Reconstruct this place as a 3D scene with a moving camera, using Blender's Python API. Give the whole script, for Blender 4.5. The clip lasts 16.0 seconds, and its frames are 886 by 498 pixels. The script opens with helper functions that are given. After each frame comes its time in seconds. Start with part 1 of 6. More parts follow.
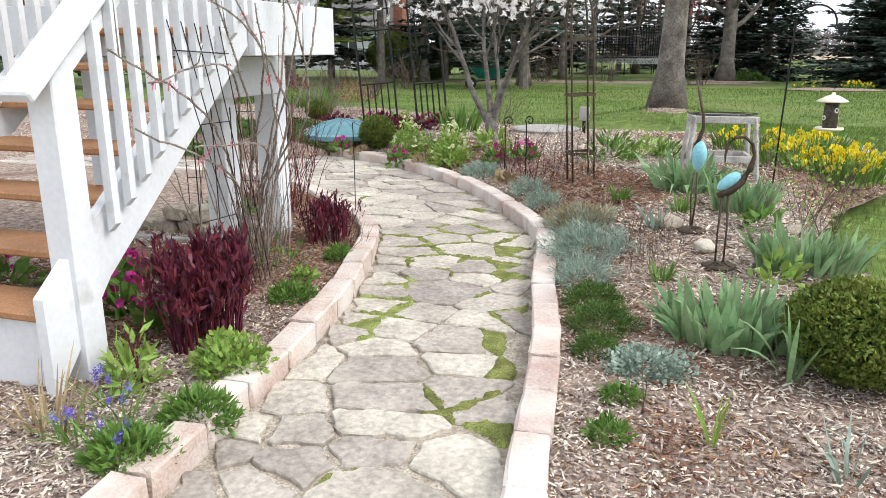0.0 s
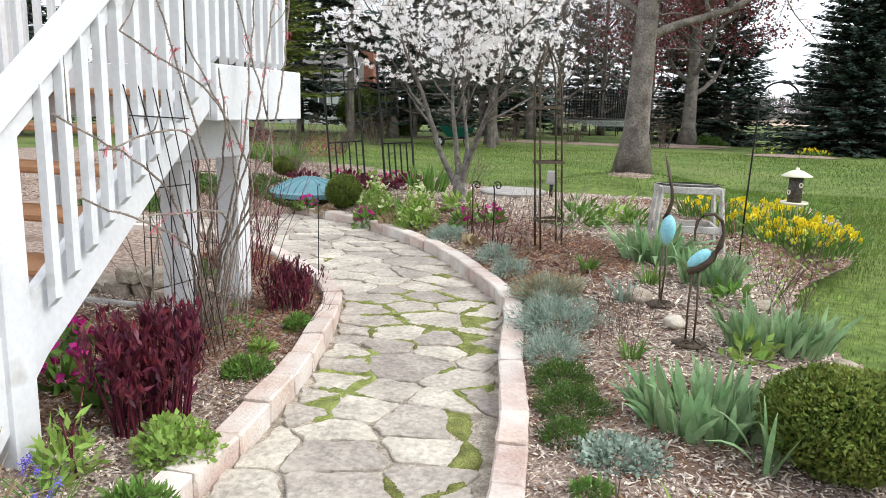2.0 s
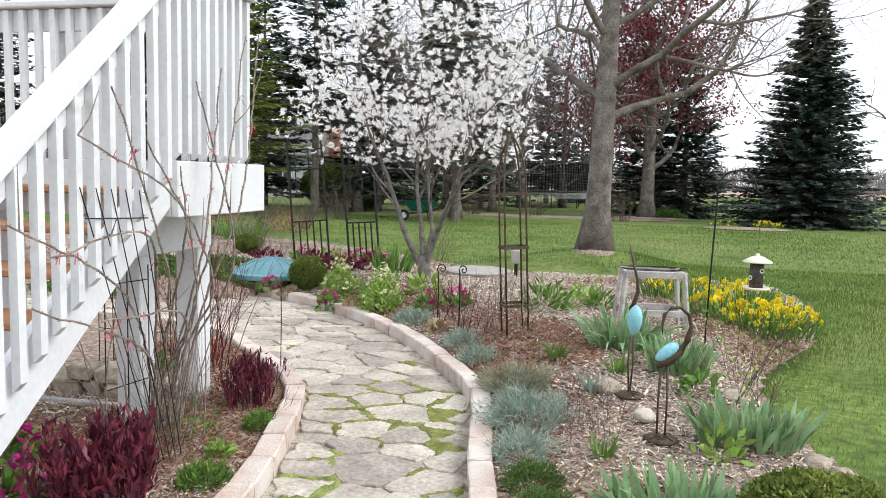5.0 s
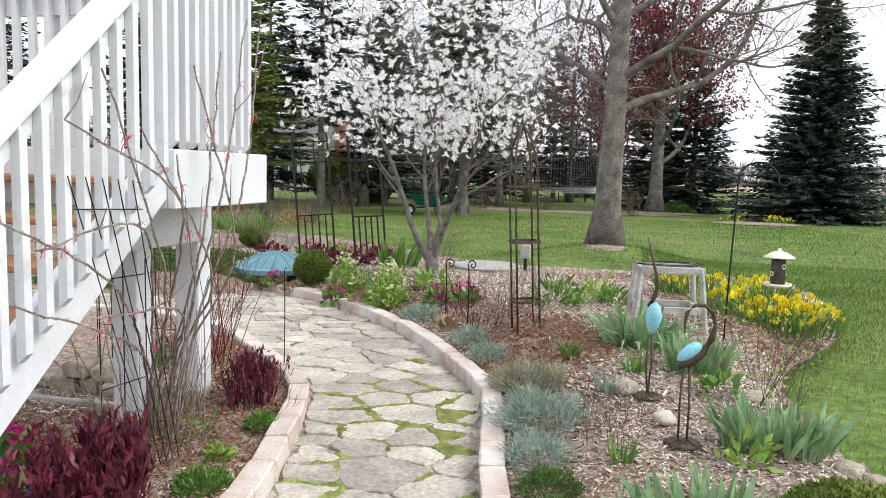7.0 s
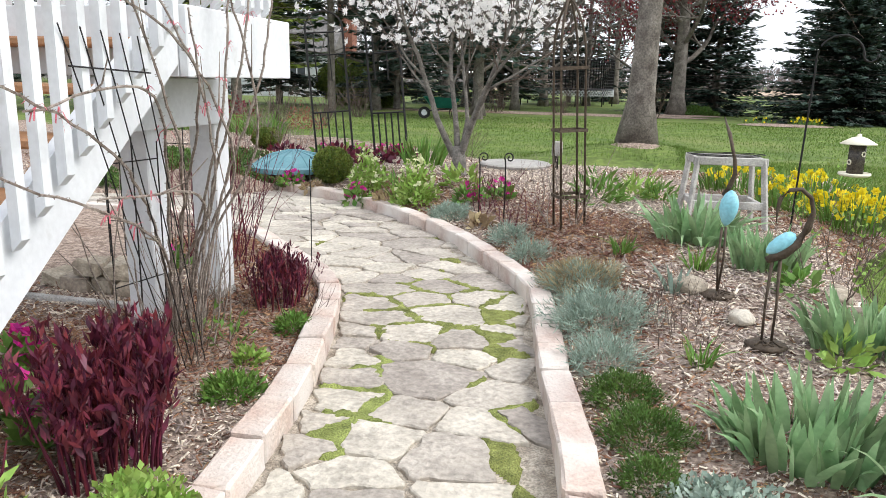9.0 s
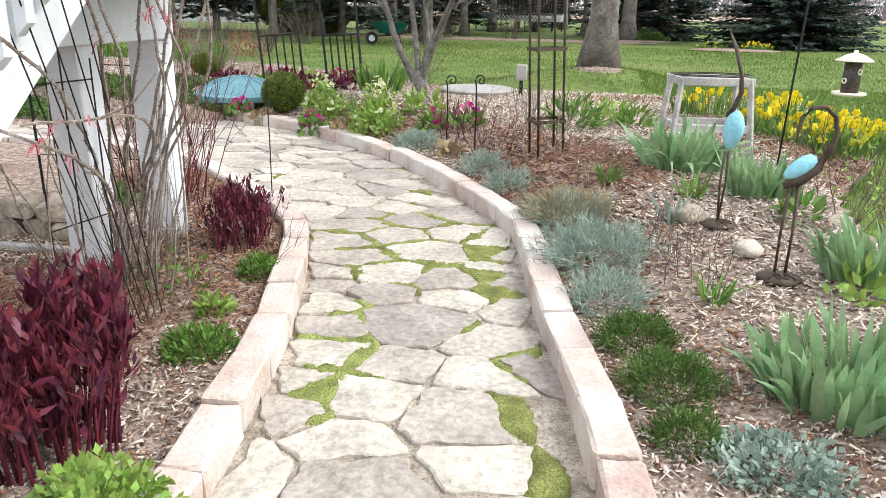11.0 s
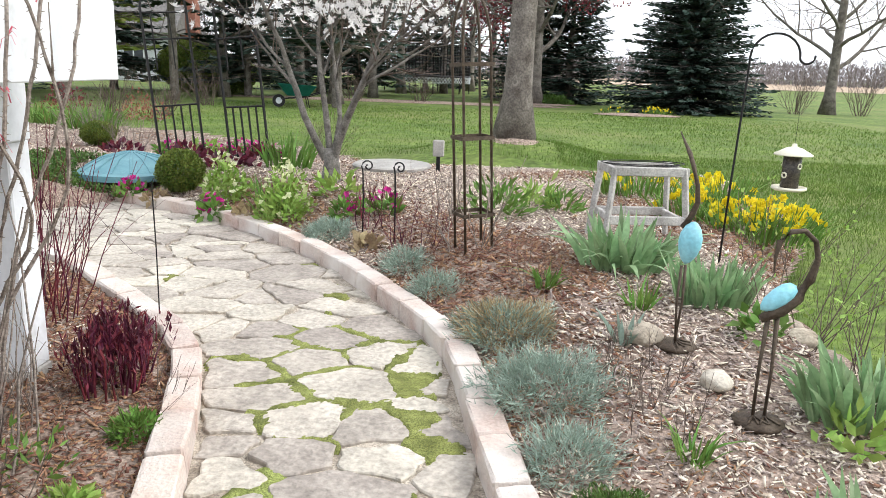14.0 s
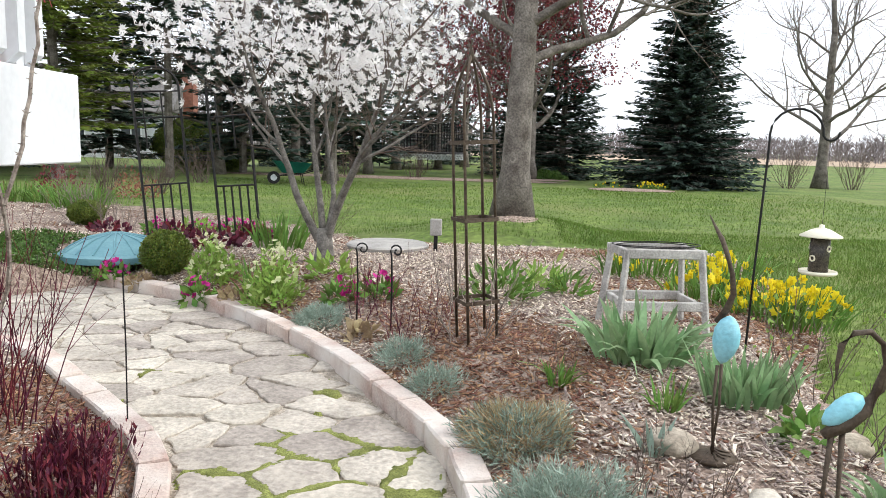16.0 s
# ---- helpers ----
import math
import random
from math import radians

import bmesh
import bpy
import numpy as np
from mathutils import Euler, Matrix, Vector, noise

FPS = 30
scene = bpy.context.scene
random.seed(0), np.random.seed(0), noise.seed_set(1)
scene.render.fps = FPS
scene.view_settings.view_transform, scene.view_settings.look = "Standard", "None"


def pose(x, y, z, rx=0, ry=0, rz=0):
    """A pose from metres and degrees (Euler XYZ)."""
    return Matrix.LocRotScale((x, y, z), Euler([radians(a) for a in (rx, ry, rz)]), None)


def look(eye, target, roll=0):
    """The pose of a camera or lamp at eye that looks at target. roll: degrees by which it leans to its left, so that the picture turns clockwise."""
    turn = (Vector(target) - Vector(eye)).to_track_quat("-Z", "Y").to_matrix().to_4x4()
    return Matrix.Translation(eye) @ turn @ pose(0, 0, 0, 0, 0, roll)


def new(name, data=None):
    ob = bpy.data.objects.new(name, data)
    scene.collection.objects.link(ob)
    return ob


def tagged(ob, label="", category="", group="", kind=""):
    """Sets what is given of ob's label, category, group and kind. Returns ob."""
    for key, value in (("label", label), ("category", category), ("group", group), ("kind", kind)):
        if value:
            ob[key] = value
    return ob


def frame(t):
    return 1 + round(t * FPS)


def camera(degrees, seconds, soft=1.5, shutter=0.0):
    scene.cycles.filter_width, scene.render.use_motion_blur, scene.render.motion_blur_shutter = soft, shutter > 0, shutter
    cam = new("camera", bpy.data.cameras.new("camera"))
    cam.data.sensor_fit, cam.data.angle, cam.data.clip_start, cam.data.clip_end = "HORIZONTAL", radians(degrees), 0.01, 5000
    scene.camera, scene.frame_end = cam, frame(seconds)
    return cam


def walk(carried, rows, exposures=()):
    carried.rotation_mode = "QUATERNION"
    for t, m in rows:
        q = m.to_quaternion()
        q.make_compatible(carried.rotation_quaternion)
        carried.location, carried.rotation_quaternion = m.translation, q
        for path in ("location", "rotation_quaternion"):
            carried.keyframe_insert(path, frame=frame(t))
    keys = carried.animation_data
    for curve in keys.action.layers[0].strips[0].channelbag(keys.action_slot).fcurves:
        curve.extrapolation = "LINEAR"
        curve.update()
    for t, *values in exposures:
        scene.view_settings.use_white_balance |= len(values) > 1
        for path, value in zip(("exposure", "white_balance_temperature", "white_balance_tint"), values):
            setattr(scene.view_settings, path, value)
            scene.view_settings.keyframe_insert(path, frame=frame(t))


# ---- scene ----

# camera and walk
cam = camera(61.8, 16.0, soft=0.9)
PATH = [
    (0, (1.007, -0.195, 1.282), (0.431, 1.648, 0.761), -0.1),
    (0.5, (0.993, -0.13, 1.288), (0.428, 1.724, 0.797), 0.6),
    (1, (0.986, -0.101, 1.306), (0.439, 1.768, 0.849), 1.0),
    (1.5, (0.975, -0.077, 1.331), (0.453, 1.808, 0.912), 1.3),
    (2, (0.968, -0.055, 1.348), (0.469, 1.844, 0.969), 1.5),
    (2.5, (0.965, -0.041, 1.363), (0.487, 1.872, 1.025), 1.5),
    (3, (0.975, -0.026, 1.377), (0.509, 1.896, 1.08), 1.5),
    (3.5, (0.947, -0.017, 1.399), (0.505, 1.916, 1.139), 1.6),
    (4, (0.937, -0.007, 1.425), (0.51, 1.933, 1.199), 1.7),
    (4.5, (0.927, 0.004, 1.449), (0.514, 1.951, 1.252), 1.7),
    (4.7, (0.939, 0.008, 1.469), (0.525, 1.955, 1.277), 1.5),
    (6.8, (0.901, 0.148, 1.45), (0.472, 2.092, 1.261), 1.5),
    (7, (0.878, 0.189, 1.446), (0.446, 2.131, 1.241), 1.5),
    (7.5, (0.865, 0.273, 1.436), (0.41, 2.203, 1.179), 1.5),
    (8, (0.812, 0.355, 1.406), (0.345, 2.274, 1.088), 1.4),
    (8.5, (0.707, 0.466, 1.338), (0.247, 2.374, 0.957), 1.1),
    (9, (0.598, 0.567, 1.265), (0.155, 2.465, 0.817), 1.2),
    (9.5, (0.541, 0.64, 1.234), (0.109, 2.521, 0.709), 0.9),
    (9.7, (0.524, 0.671, 1.222), (0.1, 2.545, 0.669), 0.7),
    (11.8, (0.297, 1.017, 1.179), (0.1, 2.906, 0.551), 1.9),
    (12, (0.288, 1.061, 1.183), (0.11, 2.955, 0.565), 2.0),
    (12.5, (0.256, 1.158, 1.219), (0.13, 3.066, 0.631), 2.3),
    (13, (0.245, 1.243, 1.262), (0.153, 3.164, 0.712), 2.6),
    (13.5, (0.241, 1.331, 1.313), (0.169, 3.261, 0.796), 2.3),
    (14, (0.231, 1.436, 1.332), (0.17, 3.378, 0.856), 2.0),
    (14.5, (0.2, 1.546, 1.332), (0.148, 3.499, 0.904), 2.1),
    (15, (0.17, 1.645, 1.334), (0.127, 3.608, 0.951), 2.2),
    (15.5, (0.174, 1.722, 1.337), (0.126, 3.693, 1.003), 1.9),
    (16, (0.183, 1.781, 1.341), (0.129, 3.76, 1.061), 1.7),
]
walk(cam, [(t, look(eye, target, roll)) for t, eye, target, roll in PATH],
     [(0, 0.64), (4.5, 0.60), (7.0, 0.60), (9.0, 0.70), (12.0, 0.94), (12.5, 0.93), (14.0, 0.82), (16.0, 0.68)])

# daylight: bright overcast sky
SUN_UP, SUN_TURN = radians(45), radians(100)
world = bpy.data.worlds.new("overcast_sky")
scene.world = world
world.use_nodes = True
wn = world.node_tree.nodes
sky = wn.new("ShaderNodeTexSky")
sky.sky_type = "NISHITA"
sky.sun_disc = False
sky.sun_elevation, sky.sun_rotation = SUN_UP, SUN_TURN
sky.air_density, sky.dust_density, sky.ozone_density = 1.0, 4.0, 1.0
mixw = wn.new("ShaderNodeMix")
mixw.data_type = "RGBA"
mixw.inputs[0].default_value = 0.82
mixw.inputs[7].default_value = (8.15, 8.6, 9.35, 1)
world.node_tree.links.new(sky.outputs[0], mixw.inputs[6])
world.node_tree.links.new(mixw.outputs[2], wn["Background"].inputs[0])
wn["Background"].inputs[1].default_value = 0.125
sun = new("sun", bpy.data.lights.new("sun", "SUN"))
sun.data.energy, sun.data.angle, sun.data.color = 1.5, radians(28), (1.0, 0.98, 0.95)
sun.matrix_world = look((30 * math.cos(SUN_UP) * math.sin(SUN_TURN), 30 * math.cos(SUN_UP) * math.cos(SUN_TURN), 30 * math.sin(SUN_UP)), (0, 0, 0))

# ---- materials ----
def material(name, colors, scale=8.0, rough=0.8, bump=0.3, bump_scale=60.0, metal=0.0, fine=0.25, vary=0.0, spots=None, translucent=0.0, obj=True, spec=0.3):
    """Surface with two scales of variation; colors: (a, b) mixed by noise. vary: brightness change from piece to piece."""
    m = bpy.data.materials.new(name)
    m.use_nodes = True
    nt = m.node_tree
    n, l = nt.nodes, nt.links
    bs = n["Principled BSDF"]
    tc = n.new("ShaderNodeTexCoord")
    geo = n.new("ShaderNodeNewGeometry")
    coord = tc.outputs["Object"] if obj else geo.outputs["Position"]
    a = n.new("ShaderNodeTexNoise")
    a.inputs["Scale"].default_value, a.inputs["Detail"].default_value = scale, 5
    l.new(coord, a.inputs["Vector"])
    f = n.new("ShaderNodeTexNoise")
    f.inputs["Scale"].default_value, f.inputs["Detail"].default_value = bump_scale, 4
    l.new(coord, f.inputs["Vector"])
    ramp = n.new("ShaderNodeValToRGB")
    ramp.color_ramp.elements[0].position, ramp.color_ramp.elements[1].position = 0.32, 0.68
    ramp.color_ramp.elements[0].color = (*colors[0], 1)
    ramp.color_ramp.elements[1].color = (*colors[1], 1)
    if len(colors) > 2:
        e = ramp.color_ramp.elements.new(0.52)
        e.color = (*colors[2], 1)
    l.new(a.outputs["Fac"], ramp.inputs[0])
    hsv = n.new("ShaderNodeHueSaturation")
    l.new(ramp.outputs[0], hsv.inputs["Color"])
    # fine grain
    mr = n.new("ShaderNodeMapRange")
    mr.inputs[1].default_value, mr.inputs[2].default_value = 0.3, 0.7
    mr.inputs[3].default_value, mr.inputs[4].default_value = 1 - fine, 1 + fine
    l.new(f.outputs["Fac"], mr.inputs[0])
    last = mr.outputs[0]
    if vary:
        info = n.new("ShaderNodeObjectInfo")
        add = n.new("ShaderNodeMath")
        add.operation = "ADD"
        l.new(info.outputs["Random"], add.inputs[0])
        l.new(geo.outputs["Random Per Island"], add.inputs[1])
        fr = n.new("ShaderNodeMath")
        fr.operation = "FRACT"
        l.new(add.outputs[0], fr.inputs[0])
        mv = n.new("ShaderNodeMapRange")
        mv.inputs[3].default_value, mv.inputs[4].default_value = 1 - vary, 1 + vary
        l.new(fr.outputs[0], mv.inputs[0])
        mu = n.new("ShaderNodeMath")
        mu.operation = "MULTIPLY"
        l.new(mv.outputs[0], mu.inputs[0])
        l.new(last, mu.inputs[1])
        last = mu.outputs[0]
        mh = n.new("ShaderNodeMapRange")
        mh.inputs[3].default_value, mh.inputs[4].default_value = 0.5 - vary * 0.05, 0.5 + vary * 0.05
        l.new(fr.outputs[0], mh.inputs[0])
        l.new(mh.outputs[0], hsv.inputs["Hue"])
    l.new(last, hsv.inputs["Value"])
    col = hsv.outputs[0]
    if spots:
        color, sc, lo, hi = spots
        s = n.new("ShaderNodeTexNoise")
        s.inputs["Scale"].default_value, s.inputs["Detail"].default_value = sc, 6
        l.new(geo.outputs["Position"], s.inputs["Vector"])
        sr = n.new("ShaderNodeMapRange")
        sr.inputs[1].default_value, sr.inputs[2].default_value = lo, hi
        l.new(s.outputs["Fac"], sr.inputs[0])
        mx = n.new("ShaderNodeMix")
        mx.data_type = "RGBA"
        mx.inputs[7].default_value = (*color, 1)
        l.new(sr.outputs[0], mx.inputs[0])
        l.new(col, mx.inputs[6])
        col = mx.outputs[2]
    l.new(col, bs.inputs["Base Color"])
    bs.inputs["Roughness"].default_value = rough
    bs.inputs["Metallic"].default_value = metal
    bs.inputs["Specular IOR Level"].default_value = spec
    if translucent:
        tr = n.new("ShaderNodeBsdfTranslucent")
        l.new(col, tr.inputs[0])
        ms = n.new("ShaderNodeMixShader")
        ms.inputs[0].default_value = translucent
        l.new(bs.outputs[0], ms.inputs[1])
        l.new(tr.outputs[0], ms.inputs[2])
        l.new(ms.outputs[0], n["Material Output"].inputs[0])
    if bump:
        b = n.new("ShaderNodeBump")
        b.inputs["Strength"].default_value, b.inputs["Distance"].default_value = bump, 0.01
        l.new(f.outputs["Fac"], b.inputs["Height"])
        l.new(b.outputs[0], bs.inputs["Normal"])
    return m


M_PAINT = material("white_paint", ((0.70, 0.715, 0.735), (0.64, 0.655, 0.675)), 3, 0.45, 0.08, 40, fine=0.05, spots=((0.42, 0.41, 0.38), 5.0, 0.64, 0.80))
M_TREAD = material("tread_wood", ((0.30, 0.15, 0.07), (0.42, 0.22, 0.11)), 4, 0.6, 0.2, 90, fine=0.2)
M_STONE = material("flagstone", ((0.33, 0.295, 0.252), (0.495, 0.448, 0.385), (0.415, 0.372, 0.318)), 4.5, 0.85, 1.0, 42, fine=0.26, vary=0.24, obj=False, spots=((0.565, 0.51, 0.43), 3.0, 0.56, 0.84))
M_SAND = material("joint_sand", ((0.24, 0.20, 0.155), (0.54, 0.475, 0.39)), 12, 0.95, 0.9, 120, fine=0.4, obj=False)
M_MOSS = material("moss", ((0.12, 0.135, 0.035), (0.29, 0.32, 0.095)), 11, 0.95, 1.0, 160, fine=0.5, vary=0.2, obj=False)
M_KERB = material("concrete_kerb", ((0.46, 0.335, 0.285), (0.55, 0.475, 0.42)), 6, 0.9, 0.7, 70, fine=0.14, vary=0.16, obj=False, spots=((0.66, 0.61, 0.56), 3.2, 0.40, 0.66))
M_MULCH = material("mulch", ((0.15, 0.103, 0.078), (0.42, 0.33, 0.27)), 26, 0.95, 1.0, 75, fine=0.5, obj=False, spots=((0.14, 0.075, 0.048), 1.2, 0.58, 0.72))
M_CHIP = material("wood_chip", ((0.27, 0.20, 0.16), (0.68, 0.59, 0.51)), 30, 0.9, 0.3, 200, fine=0.2, vary=0.6, obj=False)
M_CHIP_RED = material("red_wood_chip", ((0.15, 0.075, 0.046), (0.31, 0.165, 0.105)), 30, 0.9, 0.3, 200, fine=0.3, vary=0.45, obj=False)
M_LAWN = material("lawn", ((0.070, 0.118, 0.022), (0.145, 0.200, 0.044)), 0.9, 0.95, 1.0, 11, fine=0.42, obj=False, spots=((0.20, 0.21, 0.075), 0.30, 0.48, 0.8))
M_GRASS = material("grass_blade", ((0.080, 0.145, 0.022), (0.16, 0.235, 0.045)), 1.5, 0.7, 0, 40, fine=0.2, vary=0.3, translucent=0.3, obj=False)
M_FIELD = material("dry_field", ((0.36, 0.27, 0.19), (0.46, 0.36, 0.26)), 0.05, 0.95, 0.3, 2, fine=0.2, obj=False)
M_DARK_METAL = material("black_metal", ((0.012, 0.012, 0.013), (0.025, 0.023, 0.022)), 20, 0.5, 0.1, 150, metal=0.3, fine=0.2)
M_BROWN_METAL = material("rusted_metal", ((0.055, 0.038, 0.026), (0.11, 0.085, 0.062)), 14, 0.6, 0.3, 90, metal=0.4, fine=0.3)
M_BLUE = material("turquoise_glaze", ((0.19, 0.50, 0.60), (0.30, 0.60, 0.67)), 9, 0.4, 0.3, 60, fine=0.12)
M_WEATHERED = material("weathered_wood", ((0.30, 0.285, 0.265), (0.52, 0.50, 0.47)), 9, 0.85, 0.5, 90, fine=0.25)
M_TEAL = material("teal_plastic", ((0.12, 0.27, 0.31), (0.17, 0.34, 0.375)), 5, 0.5, 0.1, 50, fine=0.08)
M_BARK = material("grey_bark", ((0.095, 0.08, 0.068), (0.23, 0.205, 0.18)), 5, 0.95, 1.0, 38, fine=0.4, obj=False)
M_BARK_PALE = material("pale_bark", ((0.085, 0.077, 0.068), (0.22, 0.203, 0.182)), 14, 0.9, 0.8, 70, fine=0.3, obj=False)
M_TWIG = material("twig", ((0.075, 0.052, 0.042), (0.16, 0.125, 0.10)), 10, 0.9, 0.2, 80, fine=0.3, obj=False)
M_CANE = material("thorny_cane", ((0.15, 0.115, 0.095), (0.33, 0.285, 0.245)), 30, 0.85, 0.4, 120, fine=0.3, obj=False)
M_PALE_PETAL = material("cream_petal", ((0.58, 0.63, 0.30), (0.80, 0.80, 0.56)), 12, 0.6, 0, 60, fine=0.05, vary=0.1, translucent=0.4, obj=False)
M_PETAL = material("white_petal", ((0.84, 0.82, 0.81), (0.92, 0.90, 0.89)), 12, 0.6, 0, 60, fine=0.03, vary=0.06, translucent=0.45, obj=False)
M_SPRUCE = material("spruce_needles", ((0.018, 0.036, 0.026), (0.05, 0.078, 0.058)), 1.4, 0.8, 0, 40, fine=0.2, vary=0.45, obj=False)
M_REDBUD = material("red_buds", ((0.13, 0.022, 0.03), (0.22, 0.045, 0.055)), 2, 0.8, 0, 40, fine=0.2, vary=0.4, obj=False)
M_LEAF = material("green_leaf", ((0.085, 0.18, 0.032), (0.17, 0.29, 0.06)), 7, 0.55, 0, 50, fine=0.15, vary=0.3, translucent=0.25, obj=False)
M_LEAF_BRIGHT = material("bright_leaf", ((0.19, 0.31, 0.05), (0.33, 0.46, 0.12)), 7, 0.55, 0, 50, fine=0.12, vary=0.3, translucent=0.3, obj=False)
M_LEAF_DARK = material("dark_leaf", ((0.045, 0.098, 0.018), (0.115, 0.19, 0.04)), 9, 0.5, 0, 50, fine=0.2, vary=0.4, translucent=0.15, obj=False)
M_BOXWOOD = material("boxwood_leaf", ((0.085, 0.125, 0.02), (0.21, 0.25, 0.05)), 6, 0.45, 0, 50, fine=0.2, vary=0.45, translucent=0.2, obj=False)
M_IRIS = material("iris_leaf", ((0.15, 0.265, 0.115), (0.32, 0.445, 0.235)), 9, 0.45, 0, 60, fine=0.1, vary=0.3, translucent=0.3, obj=False)
M_SILVER = material("blue_grey_leaf", ((0.20, 0.275, 0.215), (0.37, 0.45, 0.375)), 9, 0.75, 0, 60, fine=0.12, vary=0.3, translucent=0.2, obj=False)
M_TAN = material("dry_leaf", ((0.30, 0.22, 0.12), (0.42, 0.33, 0.20)), 9, 0.8, 0, 60, fine=0.2, vary=0.3, translucent=0.15, obj=False)
M_PEONY = material("burgundy_shoot", ((0.06, 0.011, 0.021), (0.18, 0.032, 0.058)), 12, 0.4, 0, 60, fine=0.2, vary=0.5, translucent=0.15, obj=False)
M_MAGENTA = material("magenta_petal", ((0.45, 0.012, 0.20), (0.60, 0.04, 0.30)), 12, 0.6, 0, 60, fine=0.1, vary=0.25, translucent=0.25, obj=False)
M_YELLOW = material("yellow_petal", ((0.75, 0.60, 0.015), (0.85, 0.70, 0.03)), 12, 0.6, 0, 60, fine=0.08, vary=0.15, translucent=0.25, obj=False)
M_VIOLET = material("violet_petal", ((0.10, 0.07, 0.42), (0.20, 0.15, 0.6)), 12, 0.6, 0, 60, fine=0.1, vary=0.2, obj=False)
M_RIBBON = material("pink_ribbon", ((0.62, 0.14, 0.19), (0.72, 0.26, 0.30)), 12, 0.6, 0, 60, fine=0.1, obj=False)
M_ROCK = material("boulder", ((0.22, 0.18, 0.14), (0.42, 0.36, 0.29)), 9, 0.9, 0.7, 60, fine=0.25, vary=0.25, obj=False)
M_ROCK_PALE = material("pale_boulder", ((0.40, 0.35, 0.28), (0.62, 0.57, 0.49)), 9, 0.9, 0.7, 60, fine=0.15, obj=False)
M_CREAM = material("cream_plastic", ((0.72, 0.67, 0.52), (0.76, 0.71, 0.57)), 9, 0.5, 0.05, 60, fine=0.05)
M_SEED = material("seed_tube", ((0.035, 0.03, 0.026), (0.09, 0.075, 0.06)), 60, 0.25, 0.3, 160, fine=0.4)
M_SIDING = material("pale_siding", ((0.50, 0.52, 0.54), (0.58, 0.60, 0.62)), 2, 0.7, 0.1, 20, fine=0.06)
M_ROOF = material("roof_shingle", ((0.11, 0.105, 0.10), (0.19, 0.18, 0.17)), 6, 0.95, 0.5, 30, fine=0.25)
M_BRICK_RED = material("red_brick", ((0.20, 0.08, 0.055), (0.30, 0.13, 0.09)), 6, 0.9, 0.4, 30, fine=0.25, obj=False)
M_GLASS_DARK = material("dark_window", ((0.03, 0.035, 0.04), (0.06, 0.07, 0.08)), 2, 0.1, 0, 20, fine=0.05)
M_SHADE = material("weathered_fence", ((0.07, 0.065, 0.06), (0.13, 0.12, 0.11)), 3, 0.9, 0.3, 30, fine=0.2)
M_GREEN_TUB = material("green_tub", ((0.012, 0.13, 0.095), (0.02, 0.18, 0.13)), 6, 0.4, 0.05, 40, fine=0.1)
M_WOODS = material("bare_woods", ((0.13, 0.115, 0.115), (0.25, 0.23, 0.225)), 0.35, 0.95, 0.3, 3, fine=0.3, obj=False)
M_CONCRETE = material("concrete", ((0.30, 0.29, 0.27), (0.42, 0.40, 0.37)), 8, 0.9, 0.4, 70, fine=0.15)


# ---- mesh helpers ----
def thing(name, place, label, category, group="", kind="", turn=0.0):
    ob = new(name)
    ob.empty_display_size = 0.1
    ob.matrix_world = pose(*place, 0, 0, turn)
    return tagged(ob, label, category, group, kind)


def from_bm(bm, name, mat, smooth=False):
    me = bpy.data.meshes.new(name)
    bm.to_mesh(me)
    bm.free()
    me.materials.append(mat)
    if smooth:
        me.shade_smooth()
    return me


def part(name, bm, mat, parent, label="", smooth=False):
    ob = new(name, from_bm(bm, name, mat, smooth) if isinstance(bm, bmesh.types.BMesh) else bm)
    ob.parent = parent
    if label:
        tagged(ob, label)
    return ob


def soup(name, verts, faces, mat, smooth=False):
    me = bpy.data.meshes.new(name)
    me.from_pydata([tuple(v) for v in verts], [], [tuple(f) for f in faces])
    me.materials.append(mat)
    if smooth:
        me.shade_smooth()
    return me


def box(bm, x0, x1, y0, y1, z0, z1, bevel=0.0, m=None):
    r = bmesh.ops.create_cube(bm, size=1)
    vs = r["verts"]
    bmesh.ops.scale(bm, vec=(x1 - x0, y1 - y0, z1 - z0), verts=vs)
    bmesh.ops.translate(bm, vec=((x0 + x1) / 2, (y0 + y1) / 2, (z0 + z1) / 2), verts=vs)
    if bevel:
        es = list({e for v in vs for e in v.link_edges})
        res = bmesh.ops.bevel(bm, geom=es, offset=bevel, segments=1, affect="EDGES")
        vs = list({v for f in res["faces"] for v in f.verts} | {v for v in vs if v.is_valid})
    if m is not None:
        bmesh.ops.transform(bm, matrix=m, verts=vs)
    return bm


def beam(bm, a, b, w, h, bevel=0.0, up=(0, 0, 1)):
    """A squared timber from a to b, w wide and h high."""
    a, b = Vector(a), Vector(b)
    d = b - a
    y = d.normalized()
    x = y.cross(Vector(up)).normalized()
    z = x.cross(y)
    m = Matrix((x, y, z)).transposed().to_4x4()
    m.translation = (a + b) / 2
    return box(bm, -w / 2, w / 2, -d.length / 2, d.length / 2, -h / 2, h / 2, bevel, m)


